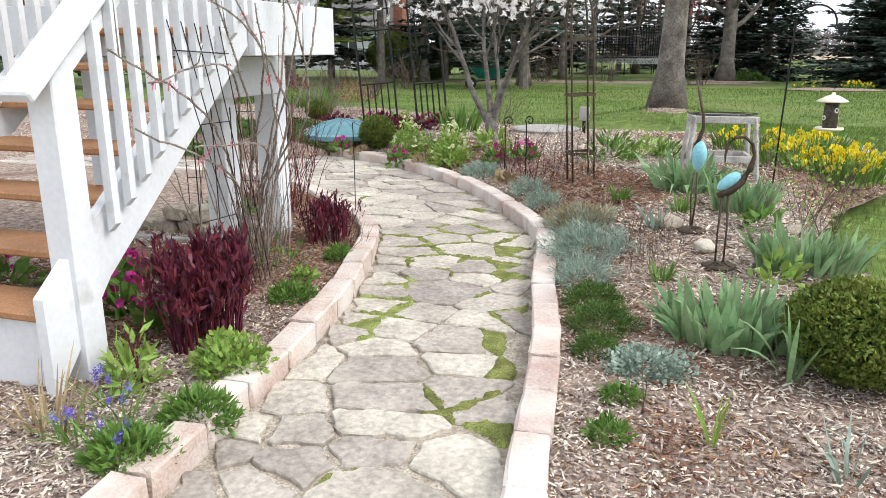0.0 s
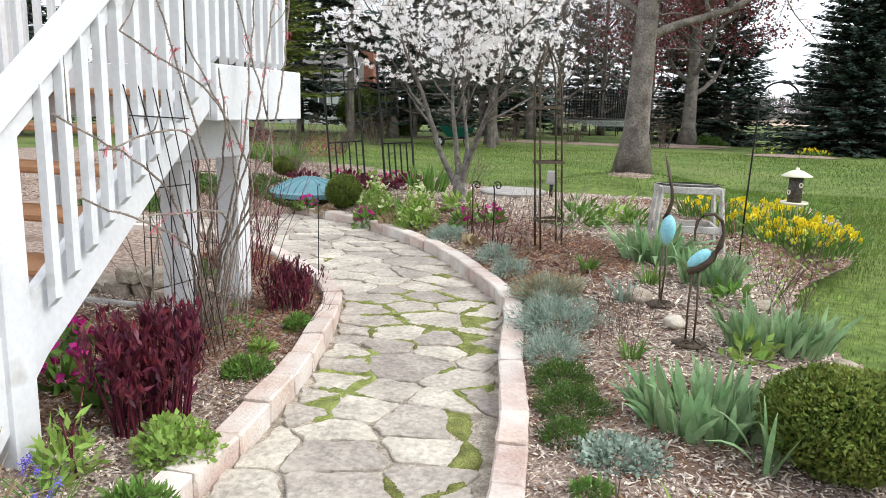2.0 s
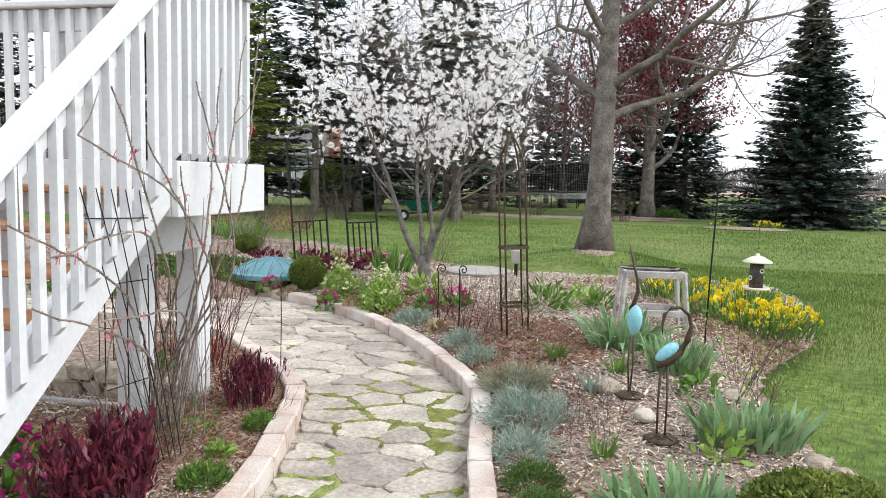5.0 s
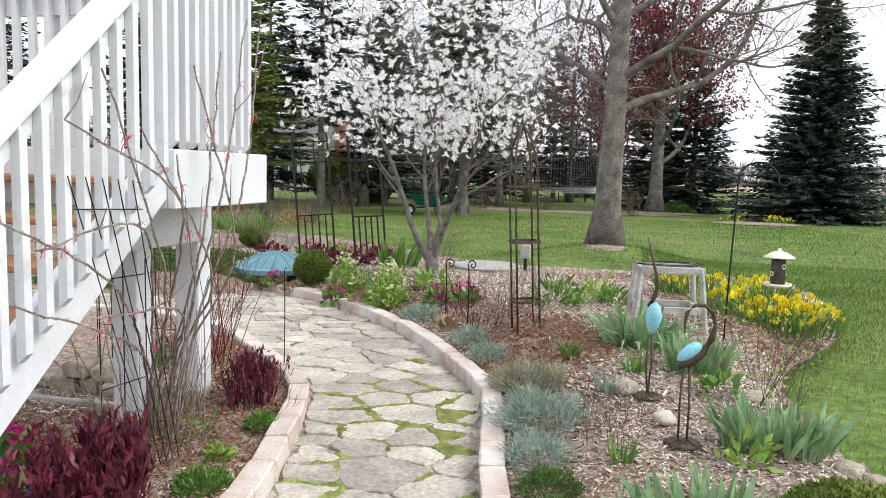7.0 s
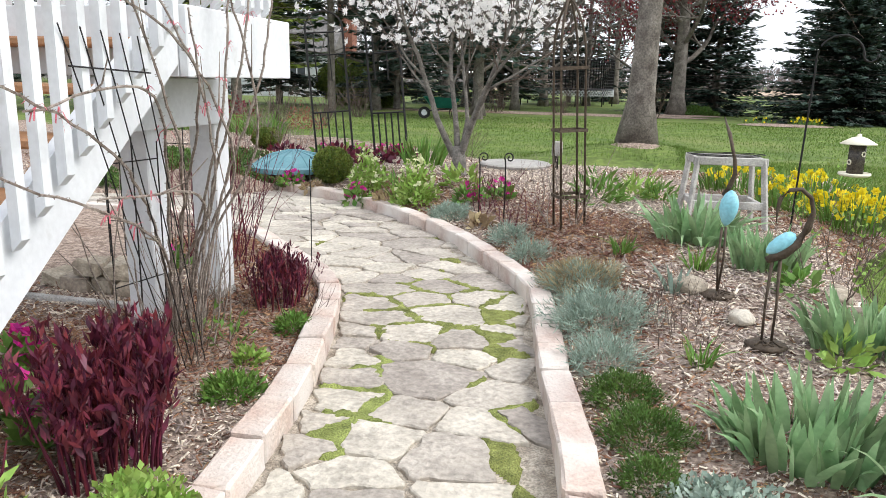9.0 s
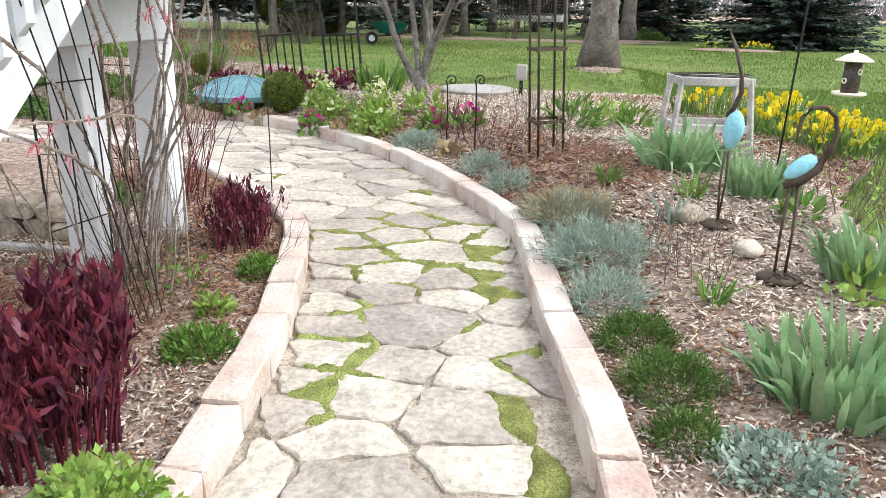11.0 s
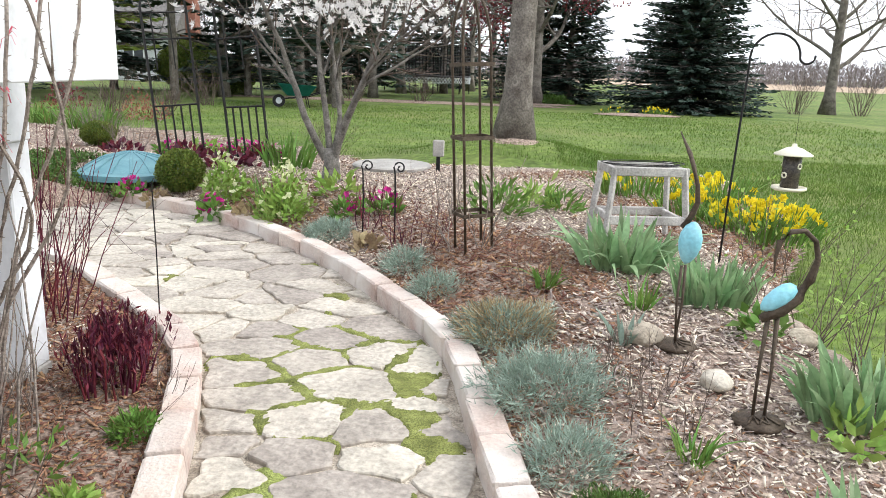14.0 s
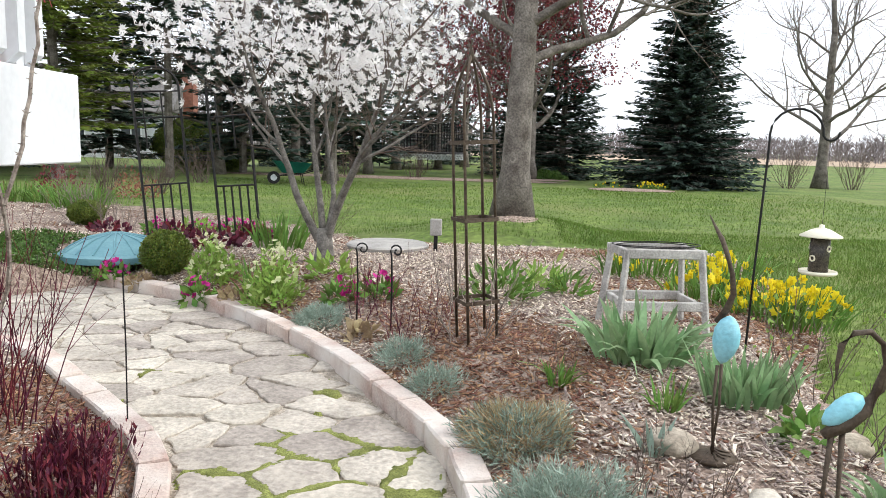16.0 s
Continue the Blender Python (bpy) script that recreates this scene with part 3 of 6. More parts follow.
def inset(poly, gap, rng):
    """The polygon with every side moved inwards by about gap."""
    lines = []
    c = sum(poly) / len(poly)
    for a, b in zip(poly, poly[1:] + poly[:1]):
        d = b - a
        L = np.linalg.norm(d)
        if L < 0.03:
            continue
        n = np.array((-d[1], d[0])) / L
        if (c - a) @ n < 0:
            n = -n
        g = gap * rng.uniform(0.6, 1.6)
        turn = rng.uniform(-0.05, 0.05)
        lines.append(((a + b) / 2 + n * g, np.array((d[0] * math.cos(turn) - d[1] * math.sin(turn), d[0] * math.sin(turn) + d[1] * math.cos(turn))) / L))
    out = []
    for (p, d), (q, e) in zip(lines, lines[1:] + lines[:1]):
        det = d[0] * e[1] - d[1] * e[0]
        if abs(det) < 0.08:
            out.append((p + q) / 2)
            continue
        t = ((q - p)[0] * e[1] - (q - p)[1] * e[0]) / det
        x = p + d * t
        if np.linalg.norm(x - c) > 0.55:
            x = c + (x - c) * 0.55 / np.linalg.norm(x - c)
        out.append(x)
    return out


def flagstone(poly, rng):
    poly = inset(poly, 0.009, rng)
    c = sum(poly) / len(poly)
    # break the corners, then roughen the sides
    cut = []
    for i, q in enumerate(poly):
        a, b = poly[i - 1], poly[(i + 1) % len(poly)]
        k = rng.uniform(0.02, 0.09)
        k2 = rng.uniform(0.02, 0.12)
        cut += [q + (a - q) * k, q + (b - q) * k2]
    ring = []
    for a, b in zip(cut, cut[1:] + cut[:1]):
        L = np.linalg.norm(b - a)
        n = max(1, int(L / 0.035))
        nv = np.array((-(b - a)[1], (b - a)[0])) / (L + 1e-6)
        for s in range(n):
            q = a + (b - a) * s / n
            ring.append(q + nv * (noise.noise((q[0] * 11, q[1] * 11, 1.3)) * 0.030 + noise.noise((q[0] * 40, q[1] * 40, 7.1)) * 0.010 if s else 0.0))
    h = 0.010 + rng.uniform(-0.003, 0.006)
    tx, ty = rng.uniform(-.012, .012), rng.uniform(-.012, .012)
    bm = bmesh.new()

    def lid(q, k, z):
        v = q - c
        L = np.linalg.norm(v)
        v = v * max(0.1, (L - k) / L)
        return bm.verts.new((v[0], v[1], z + tx * v[0] + ty * v[1]))
    top = [lid(q, rng.uniform(0.003, 0.008), h + rng.uniform(-0.002, 0.001)) for q in ring]
    mid = [lid(q, 0.0, h - 0.006) for q in ring]
    low = [bm.verts.new((*(q - c), -0.03)) for q in ring]
    cen = bm.verts.new((0, 0, h + rng.uniform(0.0, 0.003)))
    n = len(ring)
    for i in range(n):
        j = (i + 1) % n
        bm.faces.new((cen, top[i], top[j]))
        bm.faces.new((top[i], mid[i], mid[j], top[j]))
        bm.faces.new((mid[i], low[i], low[j], mid[j]))
    bmesh.ops.recalc_face_normals(bm, faces=bm.faces[:])
    return bm, c, np.array(ring)


RINGS = []


def lay_path():
    rng = random.Random(4)
    cells = []
    for i in range(len(SEEDS)):
        poly = cell(i)
        if poly is None or any(not np.isfinite(q).all() for q in poly):
            continue
        c = sum(poly) / len(poly)
        cells.append((math.hypot(c[0], c[1] - 3), poly))
    cells.sort(key=lambda e: e[0])
    for _, poly in cells:
        bm, c, ring = flagstone(poly, rng)
        RINGS.append((c, ring))
        ob = part("flagstone", bm, M_STONE, path_bed)
        ob.location = (c[0], c[1], 0)
    return len(cells)


lay_path()


def moss_patches():
    """Moss grows in the joints, thickest along one side of the path."""
    xs, ys = np.arange(-2.2, 0.75, 0.014), np.arange(1.3, 7.0, 0.014)
    X, Y = np.meshgrid(xs, ys)
    tight, deep = np.zeros(X.shape, bool), np.zeros(X.shape, bool)
    for c, ring in RINGS:
        lo, hi = ring.min(0), ring.max(0)
        ix = np.ix_((ys > lo[1]) & (ys < hi[1]), (xs > lo[0]) & (xs < hi[0]))
        if X[ix].size:
            out = ring - c
            far = np.hypot(out[:, 0], out[:, 1])[:, None]
            tight[ix] |= inside([tuple(q) for q in c + out * (1 - 0.008 / far)], X[ix], Y[ix])
            deep[ix] |= inside([tuple(q) for q in c + out * (1 - 0.026 / far)], X[ix], Y[ix])
    line = np.min([far_from(q, X, Y) for q in MOSS_LINES], 0)
    side = far_from(KERB_RIGHT, X, Y)
    m = wob(X, Y, 2.1, 1.0) + 0.5 * wob(X, Y, 6.3, 1.0)
    along = np.exp(-((Y - 4.6) / 1.6) ** 2)
    dens = 0.9 * m + 0.35 * along - 0.50 + 1.1 * np.exp(-(line / 0.09) ** 2)
    keep = (((dens > 0.08) & ~tight) | ((dens > 0.62) & ~deep)) & inside(PATH_AREA, X, Y) & (side > 0.09) & (far_from(KERB_LEFT, X, Y) > 0.09)
    v, f = sheet(xs, ys, lambda A, B: keep, lambda A, B: np.where(keep, 0.013 + 0.008 * wob(A, B, 23, 1.0) + 0.005 * wob(A, B, 60, 1.0), -0.004))
    ob = new("moss", soup("moss", v, f, M_MOSS, True))
    tagged(ob, "bright green moss growing in flagstone joints", "moss", kind="stuff")


moss_patches()


# ---- plant helpers ----
def fast(name, V, F, mat):
    """A mesh from arrays of corners and of equal faces."""
    V, F = np.asarray(V, np.float32), np.asarray(F, np.int32)
    me = bpy.data.meshes.new(name)
    k = F.shape[1]
    me.vertices.add(len(V))
    me.vertices.foreach_set("co", V.ravel())
    me.loops.add(F.size)
    me.loops.foreach_set("vertex_index", F.ravel())
    me.polygons.add(len(F))
    me.polygons.foreach_set("loop_start", np.arange(0, F.size, k, dtype=np.int32))
    me.update(calc_edges=True)
    me.materials.append(mat)
    return me


def unit(a):
    return a / (np.linalg.norm(a, axis=-1, keepdims=True) + 1e-9)


def leaf_quads(base, along, across, cup=0.0):
    """Diamond leaves: base points, vectors to the tips, half-width vectors."""
    n = len(base)
    lift = unit(np.cross(along, across)) * np.linalg.norm(across, axis=1, keepdims=True) * cup
    mid = base + along * 0.45
    V = np.stack([base, mid + across + lift, base + along, mid - across + lift], 1).reshape(-1, 3)
    return V, np.arange(4 * n).reshape(-1, 4)


def rand_dirs(rng, n, up=0.0):
    d = rng.normal(size=(n, 3))
    d = unit(d)
    d[:, 2] += up
    return unit(d)


def leaf_ball(rng, n, r, center, size, aspect=0.4, shell=0.55, outward=0.6, up=0.3, lumpy=0.0, floor=-1e9):
    """Leaves filling the outer shell of an ellipsoid."""
    d = rand_dirs(rng, n)
    rad = shell + (1 - shell) * rng.random((n, 1)) ** 0.7
    if lumpy:
        bump = np.array([noise.noise((a * 2.2, b * 2.2, c * 2.2)) for a, b, c in d])[:, None]
        rad = rad * (1 + lumpy * bump)
    p = d * rad * np.array(r) + np.array(center)
    p = p[p[:, 2] > floor]
    d = d[: len(p)]
    n = len(p)
    out = unit(p - np.array(center))
    al = unit(out * outward + rng.normal(size=(n, 3)) * 0.6 + np.array((0, 0, up)))
    s = size * (0.65 + 0.7 * rng.random((n, 1)))
    ac = unit(np.cross(al, rng.normal(size=(n, 3)))) * s * aspect * 0.5
    return leaf_quads(p, al * s, ac, 0.25)


def strap_leaves(rng, n, rx, ry, height, width, lean=0.35, droop=0.25, segs=4, flat=True):
    """Long leaves from the ground, tapered, bending over."""
    V, F = [], []
    for i in range(n):
        a = rng.random() * math.tau
        r = math.sqrt(rng.random())
        p = np.array((math.cos(a) * r * rx, math.sin(a) * r * ry, 0.0))
        out = np.array((math.cos(a), math.sin(a), 0)) * (0.35 + r) + np.r_[rng.normal(size=2) * 0.45, 0]
        h = height * (0.55 + 0.5 * rng.random())
        w = width * (0.7 + 0.5 * rng.random())
        fa = rng.random() * math.pi
        side = np.array((math.cos(fa), math.sin(fa), 0))
        le = lean * (0.4 + 0.9 * rng.random())
        dr = droop * rng.random() ** 2
        k0 = len(V)
        for s in range(segs + 1):
            t = s / segs
            c = p + out * h * (le * t + dr * t * t * 1.4) + np.array((0, 0, h * (t - dr * 1.1 * t ** 3)))
            ww = w * (1 - t ** 2.4) * (0.75 + 0.5 * math.sin(t * 2.6)) * 0.5 + 0.0006
            V += [c - side * ww, c + side * ww]
        for s in range(segs):
            b = k0 + 2 * s
            F.append((b, b + 1, b + 3, b + 2))
    return np.array(V), np.array(F)


def stem_bundle(rng, n, rx, ry, height, radius, lean=0.3, segs=4, kink=0.06, fork=0):
    """Thin stems with forks; every rod is laid down as one run of rings."""
    V, F = [], []
    todo = []
    for i in range(n):
        a = rng.random() * math.tau
        r = math.sqrt(rng.random())
        p = np.array((math.cos(a) * r * rx, math.sin(a) * r * ry, -0.02))
        d = unit(np.array((math.cos(a) * lean * r, math.sin(a) * lean * r, 1.0)) + np.r_[rng.normal(size=2) * lean * 0.5, 0])
        todo.append((p, d, height * (0.6 + 0.5 * rng.random()), radius, fork))
    while todo:
        q, d, h, r0, depth = todo.pop()
        k0 = len(V)
        for s in range(segs + 1):
            rr = r0 * (1 - 0.6 * s / segs)
            for k in range(3):
                ang = k * math.tau / 3
                V.append(q + np.array((math.cos(ang), math.sin(ang), 0)) * rr)
            if depth and 0 < s < segs and rng.random() < 0.7:
                nd = unit(d + rng.normal(size=3) * 0.5 + np.array((0, 0, 0.2)))
                todo.append((q.copy(), nd, h * 0.5, rr * 0.75, depth - 1))
            d = unit(d + rng.normal(size=3) * kink)
            q = q + d * h / segs
        for s in range(segs):
            for k in range(3):
                a, b = k0 + 3 * s + k, k0 + 3 * s + (k + 1) % 3
                F.append((a, b, b + 3, a + 3))
    return np.array(V), np.array(F)


def blossoms(rng, centers, petals, length, width, face_up=0.4, cup=0.35):
    """Open flowers: petals round each centre."""
    B, A, C = [], [], []
    for c in centers:
        ax = unit(rng.normal(size=3) + np.array((0, 0, face_up * 2)))
        u = unit(np.cross(ax, rng.normal(size=3)))
        w = np.cross(ax, u)
        for k in range(petals):
            t = math.tau * k / petals + rng.random() * 0.4
            d = math.cos(t) * u + math.sin(t) * w
            B.append(c)
            A.append((d + ax * cup * (0.4 + rng.random())) * length * (0.8 + 0.4 * rng.random()))
            C.append(np.cross(ax, d) * width * 0.5)
    return leaf_quads(np.array(B), np.array(A), np.array(C), 0.2)


def top_points(rng, n, r, center, spread=0.15):
    d = rand_dirs(rng, n)
    d[:, 2] = np.abs(d[:, 2]) * 0.9 + 0.1
    return unit(d) * np.array(r) * (1 + spread * (rng.random((n, 1)) - 0.3)) + np.array(center)


SEED = [100]


def rng_next():
    SEED[0] += 1
    return np.random.default_rng(SEED[0])


def plant(name, x, y, label, category, parts, group="", turn=0.0, sink=0.0):
    ob = thing(name, (x, y, gz(x, y) - sink if inside(BED, np.array([x]), np.array([y]))[0] else -0.03), label, category, group, turn=turn)
    for pname, (V, F), mat in parts:
        tagged(part(pname, fast(pname, V, F, mat), mat, ob), kind="stuff")
    return ob


# ---- plants of the beds ----
def silver_mound(x, y, w, label, h=0.16, mat=None, dry=0.0):
    g = rng_next()
    r = w / 2
    n = int(4300 * (w / 0.4) ** 2)
    ps = [("foliage", leaf_ball(g, n, (r, r * 0.85, h), (0, 0, 0.01), 0.045, 0.09, 0.5, 0.8, 0.5, 0.55, -0.01), mat or M_SILVER)]
    if dry:
        ps.append(("dry_foliage", leaf_ball(g, int(n * dry), (r * 0.95, r * 0.8, h * 1.05), (0, 0, 0.01), 0.06, 0.08, 0.7, 0.8, 0.5, 0.4, 0.0), M_TAN))
    return plant("lavender_cotton", x, y, label, "shrub", ps, "silver mounds along kerb")


silver_mound(0.57, 4.12, 0.54, "large low mound of blue-grey silvery foliage beside kerb", 0.17)
silver_mound(0.60, 3.63, 0.34, "rounded tuft of blue-grey silvery foliage beside kerb", 0.13)
silver_mound(0.46, 4.78, 0.56, "grey mound with dry tan tips beside kerb", 0.12, None, 0.45)
silver_mound(0.07, 5.44, 0.30, "small tuft of blue-grey foliage beside kerb", 0.11)
silver_mound(-0.14, 5.88, 0.31, "small tuft of blue-grey foliage beside kerb", 0.12)
silver_mound(-0.77, 6.74, 0.40, "low spreading blue-grey foliage tuft beside kerb", 0.10)


def green_mound(x, y, w, h, label, mat=None, size=0.024, group="evergreen mounds"):
    g = rng_next()
    r = w / 2
    n = int(6500 * (w / 0.35) ** 2 * (0.024 / size) ** 1.3)
    return plant("candytuft", x, y, label, "ground cover", [("foliage", leaf_ball(g, n, (r, r * 0.85, h), (0, 0, 0.0), size, 0.28, 0.6, 0.9, 0.5, 0.35, -0.01), mat or M_LEAF_DARK)], group)


green_mound(0.68, 3.31, 0.29, 0.115, "dark green evergreen mound with fine leaves in mulch", None, 0.017)
green_mound(0.755, 2.99, 0.32, 0.13, "dark green evergreen mound with fine leaves in mulch", None, 0.017)
green_mound(0.765, 2.70, 0.22, 0.10, "small dark green evergreen mound in mulch", None, 0.017)
green_mound(-0.78, 2.96, 0.23, 0.09, "small bright green mound beside kerb", M_LEAF, 0.035, "green tufts")
green_mound(-0.88, 3.73, 0.17, 0.08, "small bright green tuft in mulch", M_LEAF, 0.035, "green tufts")
green_mound(-0.48, 1.75, 0.24, 0.09, "feathery green tuft beside kerb", M_LEAF, 0.04, "green tufts")
green_mound(-0.53, 1.46, 0.26, 0.09, "feathery green tuft beside kerb", M_LEAF, 0.04, "green tufts")
green_mound(0.89, 2.32, 0.14, 0.05, "small green seedling tuft in red mulch", M_LEAF, 0.03, "green tufts")
green_mound(0.87, 2.04, 0.14, 0.06, "small green seedling tuft in red mulch", M_LEAF, 0.03, "green tufts")
green_mound(-0.88, 3.29, 0.12, 0.06, "small lime green seedling in red mulch", M_LEAF_BRIGHT, 0.04, "green tufts")


LEAF_B = 0.020


def boxwood(x, y, w, h, label):
    g = rng_next()
    r = w / 2
    n = min(26000, int(15000 * (w / 0.6) ** 2))
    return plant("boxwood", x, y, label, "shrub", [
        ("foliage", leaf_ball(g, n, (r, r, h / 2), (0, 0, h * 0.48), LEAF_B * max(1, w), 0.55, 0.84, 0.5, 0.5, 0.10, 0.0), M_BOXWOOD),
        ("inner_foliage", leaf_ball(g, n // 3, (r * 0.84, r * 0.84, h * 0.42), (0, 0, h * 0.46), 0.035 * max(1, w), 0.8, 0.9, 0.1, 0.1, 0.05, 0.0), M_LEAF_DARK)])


boxwood(1.76, 2.78, 0.58, 0.38, "large clipped round boxwood shrub with olive leaves")
boxwood(-2.48, 8.27, 0.44, 0.40, "small clipped round boxwood shrub behind kerb")


def iris(x, y, rx, ry, h, n, label, mat=None, droop=0.25, width=0.029, group="iris clumps", name="iris", far=False):
    g = rng_next()
    V, F = strap_leaves(g, n, rx, ry, h, width, 0.3, droop, 5)
    if n < 60 or far:
        return plant(name, x, y, label, "plant", [("foliage", (V, F), mat or M_IRIS)], group)
    ob = plant(name, x, y, label, "plant", [], group)
    for i in range(n):
        part("leaf", fast("leaf", V[12 * i:12 * i + 12], F[:5], mat or M_IRIS), None, ob)
    return ob


iris(1.28, 2.99, 0.25, 0.20, 0.24, 170, "dense clump of upright sword-shaped iris leaves", None, 0.3, 0.038)
iris(1.72, 3.9, 0.25, 0.17, 0.25, 140, "dense clump of upright sword-shaped iris leaves", None, 0.3, 0.034)
iris(1.12, 5.54, 0.22, 0.18, 0.34, 110, "broad clump of arching iris leaves beside plant stand", None, 0.7, 0.045)
iris(1.46, 5.0, 0.19, 0.13, 0.26, 120, "dense clump of upright iris leaves beside crane statue")
iris(1.49, 2.68, 0.05, 0.05, 0.36, 10, "loose tuft of narrow arching leek-like leaves", None, 0.8, 0.024, "leaf tufts", "bulb_leaves")
iris(0.66, 5.2, 0.05, 0.05, 0.15, 40, "small tuft of narrow green leaves", M_LEAF, 0.6, 0.012, "leaf tufts", "bulb_leaves")
iris(1.08, 4.88, 0.06, 0.06, 0.16, 34, "small tuft of narrow green leaves", M_LEAF, 0.6, 0.012, "leaf tufts", "bulb_leaves")
iris(0.93, 4.48, 0.04, 0.04, 0.17, 12, "small grey-green upright leaf tuft", M_SILVER, 0.3, 0.022, "leaf tufts", "bulb_leaves")
iris(0.99, 3.62, 0.05, 0.05, 0.14, 26, "small tuft of narrow green leaves", M_LEAF, 0.6, 0.010, "leaf tufts", "bulb_leaves")
iris(-1.65, 9.04, 0.24, 0.12, 0.42, 60, "upright clump of green bulb leaves behind magnolia", M_LEAF, 0.2, 0.03, "leaf tufts", "bulb_leaves")
iris(-1.38, 7.4, 0.14, 0.12, 0.36, 60, "clump of fine green bulb leaves between hellebores", M_LEAF, 0.35, 0.014, "leaf tufts", "bulb_leaves")
iris(1.19, 2.09, 0.02, 0.02, 0.26, 7, "thin upright grass shoot in red mulch", M_LEAF_BRIGHT, 0.25, 0.010, "leaf tufts", "bulb_leaves")
iris(1.56, 1.99, 0.04, 0.04, 0.20, 10, "thin tuft of grey-green narrow leaves", M_SILVER, 0.5, 0.012, "leaf tufts", "bulb_leaves")
iris(-0.92, 1.55, 0.10, 0.08, 0.22, 40, "dry grassy tuft beside stair foot", M_TAN, 0.5, 0.008, "leaf tufts", "bulb_leaves")


def leafy(name, x, y, w, h, n, size, mat, label, category, group="", aspect=0.5, extra=()):
    g = rng_next()
    r = w / 2
    ps = [("foliage", leaf_ball(g, n, (r, r * 0.85, h), (0, 0, 0.02), size, aspect, 0.35, 0.8, 0.45, 0.3, 0.0), mat)]
    for pname, count, petals, length, width, pm, hh in extra:
        ps.append((pname, blossoms(g, top_points(g, count, (r * 0.85, r * 0.75, hh), (0, 0, 0.03)), petals, length, width), pm))
    return plant(name, x, y, label, category, ps, group)


leafy("sedum", 0.98, 2.6, 0.36, 0.06, 1700, 0.022, M_SILVER, "low spreading grey-green sedum rosettes in mulch", "plant", "", 0.7)
leafy("hellebore", -1.93, 7.9, 0.42, 0.34, 1100, 0.062, M_LEAF_BRIGHT, "bright green hellebore with nodding cream flowers", "plant", "hellebores", 0.4, (("blossom", 34, 5, 0.027, 0.028, M_PALE_PETAL, 0.40),))
leafy("hellebore", -1.23, 7.22, 0.45, 0.38, 1300, 0.062, M_LEAF_BRIGHT, "bright green hellebore with nodding cream flowers", "plant", "hellebores", 0.4, (("blossom", 44, 5, 0.027, 0.028, M_PALE_PETAL, 0.44),))
for x, y, w, nn in ((-2.92, 8.18, 0.3, 26), (-1.92, 7.51, 0.24, 22), (-0.68, 7.05, 0.26, 18), (-0.39, 6.97, 0.22, 14), (-3.45, 10.49, 0.36, 22), (-3.41, 11.8, 0.4, 24), (-3.07, 12.0, 0.44, 26), (-2.74, 11.72, 0.4, 22), (-3.96, 11.58, 0.3, 16), (-2.36, 11.33, 0.3, 14), (-1.84, 3.0, 0.3, 20), (-1.48, 2.6, 0.26, 18), (-2.38, 2.74, 0.3, 16), (-2.18, 4.58, 0.3, 14), (-1.16, 2.49, 0.2, 9)):
    leafy("primrose", x, y, w, 0.07, 90, 0.10, M_LEAF, "low primrose with bright magenta flowers over green leaves", "flower", "primroses", 0.45, (("blossom", nn, 5, 0.028, 0.030, M_MAGENTA, 0.15),))
for x, y, w in ((-2.61, 8.0, 0.2), (-1.6, 7.37, 0.22), (-0.45, 6.35, 0.2)):
    leafy("heuchera", x, y, w, 0.08, 70, 0.07, M_TAN, "low orange-tan heuchera with ruffled leaves", "plant", "heucheras", 0.8)
for x, y, w in ((-4.27, 10.89, 0.45), (-2.92, 9.66, 0.4), (-2.22, 8.98, 0.5), (-2.11, 9.75, 0.4)):
    leafy("heuchera", x, y, w, 0.14, 150, 0.08, M_PEONY, "dark burgundy-leaved low perennial", "plant", "burgundy perennials", 0.7)


def daffodil_flower():
    """Six petals and a trumpet, facing up its own z."""
    B, A, C = [], [], []
    for k in range(6):
        t = k * math.tau / 6
        d = np.array((math.cos(t), math.sin(t), 0.15))
        B.append((0, 0, 0))
        A.append(d * 0.040)
        C.append(np.array((-math.sin(t), math.cos(t), 0)) * 0.018)
    V, F = leaf_quads(np.array(B, float), np.array(A), np.array(C), 0.2)
    W, n0 = [], len(V)
    for z, r in ((0.0, 0.008), (0.022, 0.012), (0.028, 0.017)):
        W += [(math.cos(k * math.tau / 6) * r, math.sin(k * math.tau / 6) * r, z) for k in range(6)]
    G = [(n0 + 6 * j + k, n0 + 6 * j + (k + 1) % 6, n0 + 6 * j + 6 + (k + 1) % 6, n0 + 6 * j + 6 + k) for j in range(2) for k in range(6)]
    return fast("flower", np.r_[V, np.array(W)], np.r_[F, np.array(G)], M_YELLOW)


DAFFODIL = daffodil_flower()


def daffodils(x, y, rx, ry, h, n, flowers, label):
    g = rng_next()
    pts = np.c_[g.uniform(-1, 1, flowers) * rx, g.uniform(-1, 1, flowers) * ry, h * (0.8 + 0.25 * g.random(flowers))]
    rr = (pts[:, 0] / rx) ** 2 + (pts[:, 1] / ry) ** 2
    pts[:, 2] *= (1 - 0.45 * rr) * (0.62 + 0.42 * g.random(flowers))
    pts = pts[rr < 1.1]
    ob = plant("daffodil", x, y, label, "flower", [("foliage", strap_leaves(g, n, rx, ry, h, 0.014, 0.25, 0.4, 4), M_LEAF)], "daffodil clumps")
    for p in pts:
        fl = part("flower", DAFFODIL, None, ob)
        fl.matrix_local = pose(*p, 60 + 50 * g.random(), 0, 360 * g.random())
    return ob


